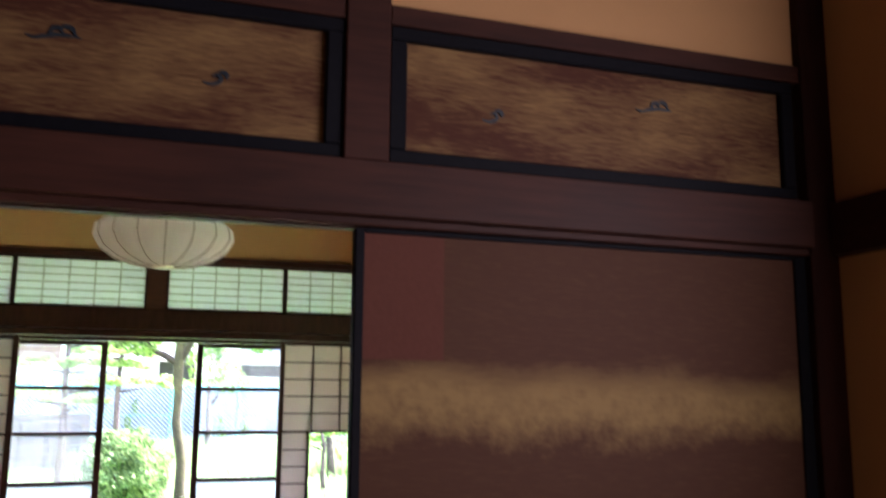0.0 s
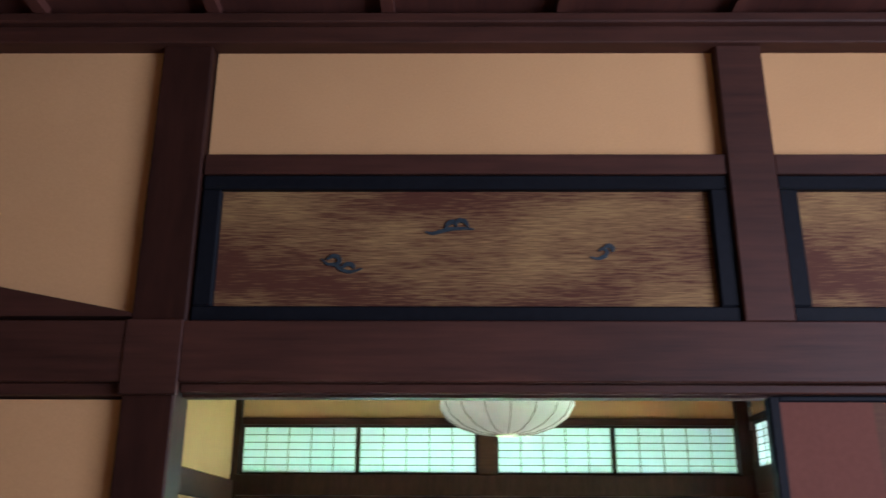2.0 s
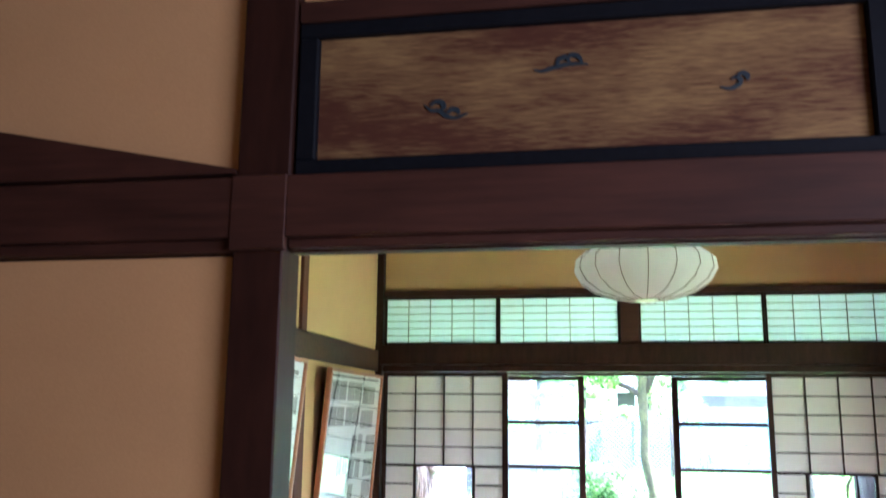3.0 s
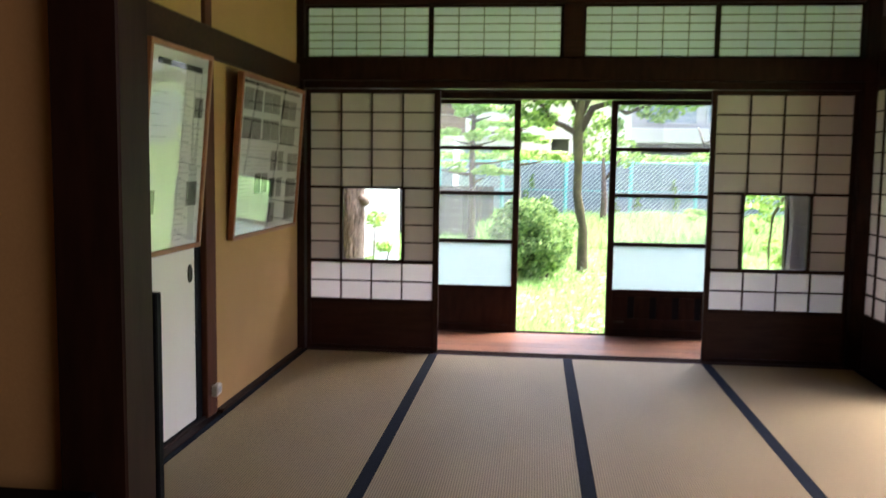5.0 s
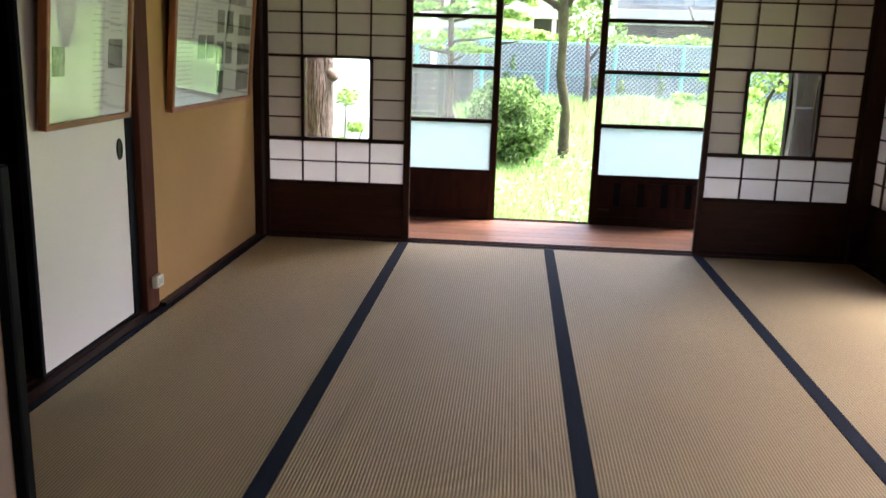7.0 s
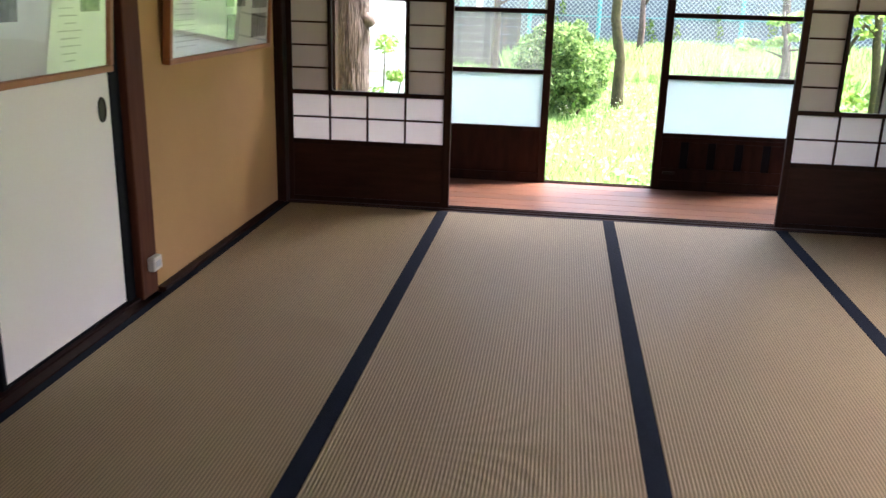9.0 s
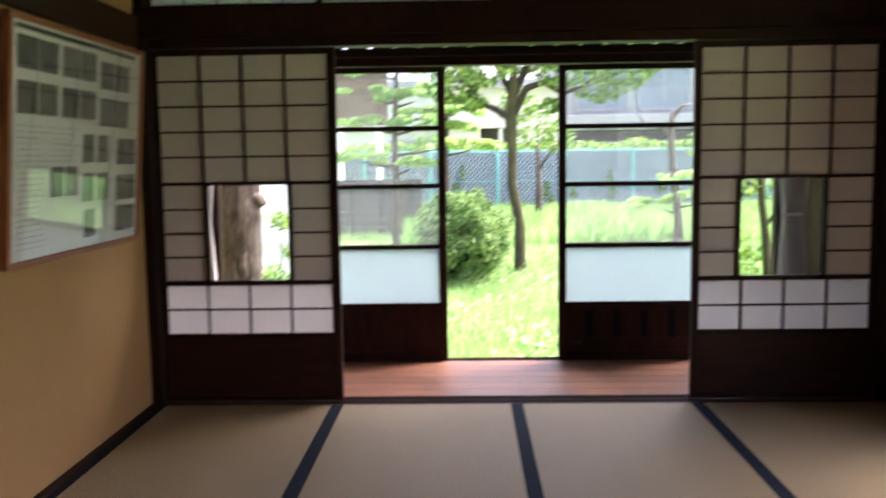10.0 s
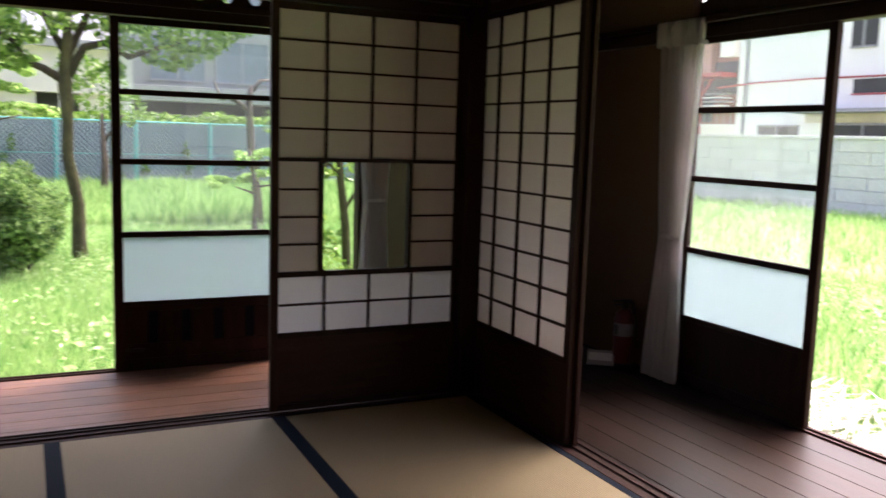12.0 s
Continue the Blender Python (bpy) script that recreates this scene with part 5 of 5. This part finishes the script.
tree((2.77, 4.3, -0.5), "small leafy garden tree beside the veranda", ([(0.0, 0, -0.1), (-0.01, 0, 0.5), (-0.03, 0, 0.85), (-0.09, 0, 1.3), (-0.10, 0, 1.5), (-0.18, 0, 1.75)], [0.05, 0.046, 0.043, 0.04, 0.035, 0.02]),
     [([(-0.09, 0, 1.36), (-0.22, 0, 1.46), (-0.33, 0, 1.25), (-0.36, 0, 0.85), (-0.33, 0, 0.45)], [0.03, 0.022, 0.018, 0.014, 0.008]), ([(-0.05, 0, 1.0), (0.1, 0.05, 1.2), (0.22, 0.05, 1.45)], [0.02, 0.016, 0.008])],
     [((-0.25, 0.1, 1.62), (0.3, 0.25, 0.14)), ((0.2, 0.1, 1.5), (0.25, 0.25, 0.16)), ((-0.3, 0.0, 1.42), (0.2, 0.2, 0.1)), ((0.08, 0.1, 1.38), (0.18, 0.2, 0.12)), ((-0.3, 0.1, 0.9), (0.12, 0.12, 0.1)), ((-0.25, 0, 0.5), (0.26, 0.25, 0.15)), ((0.1, -0.1, 0.35), (0.3, 0.3, 0.16)), ((0.25, 0, 1.05), (0.16, 0.2, 0.18)), ((-0.42, 0.1, 1.15), (0.14, 0.16, 0.14)), ((-0.1, 0.1, 0.72), (0.16, 0.16, 0.1))], LEAF_L, 0.04, 210, MOSS)
shrub = thing("shrub", "small light-leaved shrub behind the old trunk", "shrub", (-2.28, 5.1, -0.5))
for p in ([(0, 0, -0.05), (-0.02, 0, 0.5), (0.0, 0.0, 1.05)], [(0, 0, -0.05), (0.12, 0.05, 0.4), (0.2, 0.0, 0.75)]):
    part("stem", tube(p, [0.014, 0.011, 0.006], 6), MOSS, shrub)
cl = [blob_points(c, r, 110, 0.2) for c, r in (((0.02, 0, 1.08), (0.16, 0.16, 0.11)), ((0.12, 0, 0.72), (0.12, 0.12, 0.08)), ((-0.08, -0.3, 0.5), (0.2, 0.2, 0.16)), ((0.0, -0.5, 0.3), (0.3, 0.25, 0.2)))]
part("foliage", quads_mesh("foliage", leaf_quads(rng, np.concatenate(cl), 0.035), LEAF_L), LEAF_L, shrub)

# ---- chain-link fence ----
fence = thing("chain_link_fence", "teal chain-link fence with grey sheeting behind", "fence", (0, 19.0, -0.5))
for k in range(-8, 10):
    x = k * 1.81 + 0.61
    part("post", tube([(x, 0, -0.1), (x, 0, 1.93)], [0.055, 0.055], 8), TEAL, fence)
for z in (0.25, 1.1, 1.9):
    part("rail", tube([(-13.4, -0.03, z), (16.8, -0.03, z)], [0.012 if z < 1.9 else 0.02] * 2, 6), TEAL, fence)
segs = []
for k in range(int(30 / 0.12)):
    for s in (1, -1):
        x = -13.4 + k * 0.12
        z0, z1 = 0.3, 1.9
        a, b = np.array([x, -0.06, z0]), np.array([x + s * (z1 - z0), -0.06, z1])
        w = np.array([0.009, 0, 0])
        segs.append([a - w, a + w, b + w, b - w])
part("wire_mesh", quads_mesh("wire_mesh", np.array(segs), WIRE), WIRE, fence, "pale diamond wire mesh")
part("sheeting", boxes((-13.4, 16.8, 0.03, 0.05, 0.1, 1.86)), SHEETING, fence, "blue-grey sheeting")
vine = np.concatenate([blob_points((x, 0 - 0.12, z), (0.12, 0.05, 0.25), 40, 0.2) for x, z in ((-0.5, 0.9), (-0.35, 1.3), (-0.45, 0.6), (1.9, 0.9), (2.0, 0.6), (2.6, 0.75), (3.6, 1.2), (3.7, 0.8), (5.0, 0.9))])
part("vine", quads_mesh("vine", leaf_quads(rng, vine, 0.05), LEAF), LEAF, fence, "thin climbing leaves")
hedge = np.concatenate([blob_points((x, 19.8, 1.42 + rng.uniform(-0.05, 0.12)), (0.5, 0.4, 0.2), 260, 0.4) for x in np.arange(-9, 15, 0.5)])
tagged(new("hedge", quads_mesh("hedge", leaf_quads(rng, hedge, 0.06), LEAF_L)), "ragged light green hedge top behind the fence", "hedge", "", "stuff")
tagged(new("hedge_core", mesh_of("hedge_core", boxes((-10, 15, 19.6, 20.1, -0.5, 1.3)), LEAF_B)), "dark inside of the hedge", "hedge", "", "stuff")


def window(parent, x0, x1, z0, z1, y, mullions=1):
    w = part("window", boxes((x0, x1, y - 0.04, y + 0.06, z0, z1)), DARKGAP, parent)
    f = 0.05
    for b in ((x0, x1, y - 0.09, y - 0.03, z0, z0 + f), (x0, x1, y - 0.09, y - 0.03, z1 - f, z1), *[(x0 + (x1 - x0 - f) * k / (mullions + 1), x0 + (x1 - x0 - f) * k / (mullions + 1) + f, y - 0.088, y - 0.03, z0 + f, z1 - f) for k in range(mullions + 2)]):
        part("frame_bar", boxes(b), GREYW, w)
    part("glass_pane", boxes((x0 + f, x1 - f, y - 0.06, y - 0.045, z0 + f, z1 - f)), WINB, w)
    return w


apt = thing("apartment_building", "grey two-storey building with wide bluish windows", "building", (0, 31.0, -0.5))
part("wall", boxes((3.5, 22, 0, 8, 0, 2.3), (3.5, 22, -0.2, 8, 3.35, 9.0)), GREYW, apt)
part("recess", boxes((3.5, 22, 0.9, 1.2, 2.3, 3.35)), DARKGAP, apt, "back of the recess, coloured dark for its shade")
part("slab", boxes((3.3, 22.2, -0.9, 0.2, 2.78, 3.35), bevel=0.02), GREYW, apt, "pale balcony slab")
part("roof", boxes((3.2, 22.3, -0.6, 8.2, 9.0, 9.3)), GREYW, apt)
for k in range(7):
    x = 4.2 + 2.45 * k
    window(apt, x, x + 2.1, 3.55, 5.2, -0.2, 1)
    window(apt, x, x + 2.1, 6.2, 7.8, -0.2, 1)
whl = thing("white_house", "white rendered house with a back of the porch, coloured dark for its shade", "house", (0, 27.0, -0.5))
part("wall", boxes((-5, 0.3, 0, 6, 0, 2.8), (0.3, 1.6, 0, 6, 0, 1.6), (1.6, 3.2, 0, 6, 0, 2.8), (-5, 3.2, -0.3, 6, 2.8, 4.2)), PALER, whl)
part("porch", boxes((0.3, 1.6, 0.8, 0.9, 1.6, 2.8)), DARKGAP, whl, "back of the porch, coloured dark for its shade")
part("pillar", boxes((0.95, 1.1, -0.2, -0.05, 0, 2.8)), PALER, whl)
part("roof", boxes((-5.3, 3.5, -0.7, 6.3, 4.2, 4.45)), GREYW, whl)
window(whl, -3.0, -1.2, 1.2, 2.4, 0.0)

shed = thing("wooden_shed", "weathered brown board shed with white posts", "shed", (-4.2, 14.2, -0.5))
for k in range(9):
    part("board", boxes((-2.5, 2.31, -0.01 * (k % 2), 0.03, 2.45 + k * 0.16, 2.45 + k * 0.16 + 0.155)), BOARD, shed)
for k in range(8):
    part("board", boxes((-2.5, 3.0, -0.01 * (k % 2), 0.03, -0.06 + k * 0.17, -0.06 + k * 0.17 + 0.163)), GREYB, shed)
for x in (-2.4, 0.9, 1.25, 2.1):
    part("post", boxes((x - 0.06, x + 0.06, 0.04, 0.16, -0.05, 2.5)), RENDER, shed, "white post")
part("roof", boxes((-2.8, 2.5, -0.5, 3.0, 3.9, 4.0)), SLATE, shed)

# white wall with ledges behind the old trunk
gw = thing("garden_wall", "white garden wall with stepped ledges", "wall", (-6.4, 7.6, -0.5))
for k, (z0, z1, d) in enumerate(((0, 0.55, 0.0), (0.55, 0.6, 0.05), (0.6, 1.0, 0.0), (1.0, 1.06, 0.06), (1.06, 2.3, 0.0))):
    part("course", boxes((-4, 4.0, -d, 0.2, z0, z1)), RENDER if k % 2 == 0 else CONC, gw)
low = np.concatenate([blob_points((x, 5.5 + rng.uniform(-0.5, 0.5), -0.25), (0.35, 0.3, 0.3), 120, 0.2) for x in np.arange(-5, -1.8, 0.45)])
tagged(new("low_shrubs", quads_mesh("low_shrubs", leaf_quads(rng, low, 0.04), LEAF)), "low leafy shrubs along the path", "shrubs", "", "stuff")

# ---- yard side ----
cw = thing("block_wall", "weathered concrete block wall round the yard", "wall", (20.0, 0, -0.5))
blk = mesh_of("block", boxes((0.0, 0.12, 0.01, 1.99, 0.008, 0.336), bevel=0.008), CONC)
for r in range(6):
    for k in range(-5, 14):
        part("block", blk, CONC, cw, at=(0.0, k * 2.0 + (1.0 if r % 2 else 0), r * 0.34))
part("core", boxes((0.03, 0.10, -10, 28.9, -0.05, 2.02)), CONC, cw)
part("coping", boxes((-0.05, 0.17, -10, 29, 2.04, 2.13), bevel=0.01), CONC, cw)
wb = thing("white_building", "white rendered building behind the block wall", "building", (27.0, 0, -0.5))
part("wall", boxes((0, 8, -14, 24.1, 0, 9)), RENDER, wb)
part("roof", boxes((-0.4, 8.4, -14.4, 24.5, 9, 9.3)), GREYW, wb)
for y, z0, z1, w in ((21.75, 1.9, 2.66, 2.05), (17.8, 1.7, 2.72, 2.8), (18.1, 5.4, 6.8, 1.05), (14.2, 5.7, 7.4, 1.2), (12.5, 1.9, 2.9, 2.8), (7.0, 1.9, 2.9, 2.0), (7.0, 5.7, 7.4, 1.5)):
    p = part("window", boxes((-0.05, 0.05, y - w / 2, y + w / 2, z0, z1)), DARKGAP, wb)
    for b in ((-0.1, -0.04, y - w / 2, y + w / 2, z0, z0 + 0.07), (-0.1, -0.04, y - w / 2, y + w / 2, z1 - 0.07, z1), (-0.1, -0.04, y - 0.04, y + 0.04, z0 + 0.07, z1 - 0.07)):
        part("frame_bar", boxes(b), GREYW, p)
part("awning", boxes((-0.9, 0, 10.0, 14.5, 3.1, 3.22), (-0.9, 0, 15.6, 20.6, 3.1, 3.22)), GREYW, wb, "pale awning")
part("pipe", tube([(-0.2, 9.0, 4.33), (-0.2, 17.4, 4.36), (-0.2, 20.2, 4.39), (-0.2, 23.0, 4.35), (-0.25, 25.0, 4.22)], [0.04] * 5, 6), REDP, wb, "red pipe")
part("pipe", tube([(-0.2, 9.0, 3.72), (-0.2, 18.3, 3.75)], [0.04, 0.04], 6), REDP, wb, "red pipe")
part("band", boxes((-0.06, 0.0, 9.0, 20.4, 2.74, 3.08)), surface("pale_yellow_render", (0.55, 0.52, 0.36), (0.66, 0.62, 0.45), 0.8), wb, "pale yellow band under the awning")
# flat panel on the wall, its dark colour stands for shade
part("recess", boxes((-0.03, 0.02, 15.2, 18.4, 3.8, 4.3)), DARKGAP, wb, "flat dark panel painting the shade behind the pipes")
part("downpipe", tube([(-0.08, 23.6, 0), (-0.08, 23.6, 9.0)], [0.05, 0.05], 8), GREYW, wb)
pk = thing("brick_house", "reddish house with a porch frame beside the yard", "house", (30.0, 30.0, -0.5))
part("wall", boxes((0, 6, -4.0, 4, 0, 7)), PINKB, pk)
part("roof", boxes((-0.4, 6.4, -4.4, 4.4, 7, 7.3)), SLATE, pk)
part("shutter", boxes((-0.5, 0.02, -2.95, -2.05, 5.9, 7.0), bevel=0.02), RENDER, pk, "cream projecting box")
# shade under the projecting box, laid on as a dark panel
part("recess", boxes((-0.06, 0.04, -3.9, -1.35, 4.2, 5.72)), DARKGAP, pk, "flat dark panel painting the shade under the box")
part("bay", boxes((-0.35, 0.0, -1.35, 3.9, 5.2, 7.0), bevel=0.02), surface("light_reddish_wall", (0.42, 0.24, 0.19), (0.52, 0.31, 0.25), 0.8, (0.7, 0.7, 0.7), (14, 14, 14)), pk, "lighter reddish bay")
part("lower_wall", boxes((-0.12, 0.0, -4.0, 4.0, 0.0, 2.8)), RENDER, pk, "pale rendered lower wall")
# porch shade, also a dark panel on the wall
part("shade_gap", boxes((-0.05, 0.03, -1.3, 3.9, 2.9, 4.9)), DARKGAP, pk, "flat dark panel painting the shade under the porch roof")
for k in range(9):
    part("railing_bar", boxes((-1.0, -0.97, -3.95 + k * 0.42, -3.91 + k * 0.42, 2.75, 3.45)), GREYW, pk)
part("railing_rail", boxes((-1.02, -0.95, -4.0, 0.0, 3.45, 3.52), (-1.02, -0.95, -4.0, 0.0, 2.7, 2.76)), RENDER, pk)
part("post", tube([(-1.0, -1.5, 0), (-1.0, -1.5, 5.0)], [0.09, 0.09], 8), REDP, pk)
for e in (-1, 1):
    part("brace", tube([(-1.0, -1.5, 4.0), (-1.0, -1.5 + e * 0.75, 4.95)], [0.06, 0.06], 6), REDP, pk)
part("beam", boxes((-1.12, -0.2, -2.9, 1.6, 4.95, 5.16)), REDP, pk)
for k, (a, b, z) in enumerate(((-2.9, -0.8, 4.15), (-2.8, -0.9, 3.98), (-3.0, -0.7, 3.8), (-2.7, 0.9, 3.62))):
    part("porch_sheet", boxes((-1.0 + 0.04 * k, -0.3, a, b, z, z + 0.05)), RENDER if k % 2 else GREYW, pk)

n = 620
a = rng.uniform(-0.5, 0.9, n)
cx, cy = rng.uniform(3.5, 4.65, n), rng.uniform(-2.2, 0.28, n)
L_, w_ = rng.uniform(0.12, 0.32, n), rng.uniform(0.008, 0.018, n)
z_ = -0.36 + rng.uniform(0, 0.13, n)
dx, dy = np.cos(a), np.sin(a)
tilt = rng.uniform(-0.06, 0.06, n)
fr = np.stack([np.stack([cx - dx * L_, cy - dy * L_, z_ - tilt], 1), np.stack([cx - dy * w_, cy + dx * w_, z_], 1), np.stack([cx + dx * L_, cy + dy * L_, z_ + tilt], 1), np.stack([cx + dy * w_, cy - dx * w_, z_], 1)], 1)
tagged(new("dry_leaf_pile", quads_mesh("dry_leaf_pile", fr, STRAW)), "pile of dry whitish palm leaves by the veranda", "leaves", "", "stuff")
solid("leaf_bank", boxes((3.4, 4.7, -2.4, 0.3, -0.5, -0.37), bevel=0.05), GRASS, "low grassy bank along the veranda", "ground")
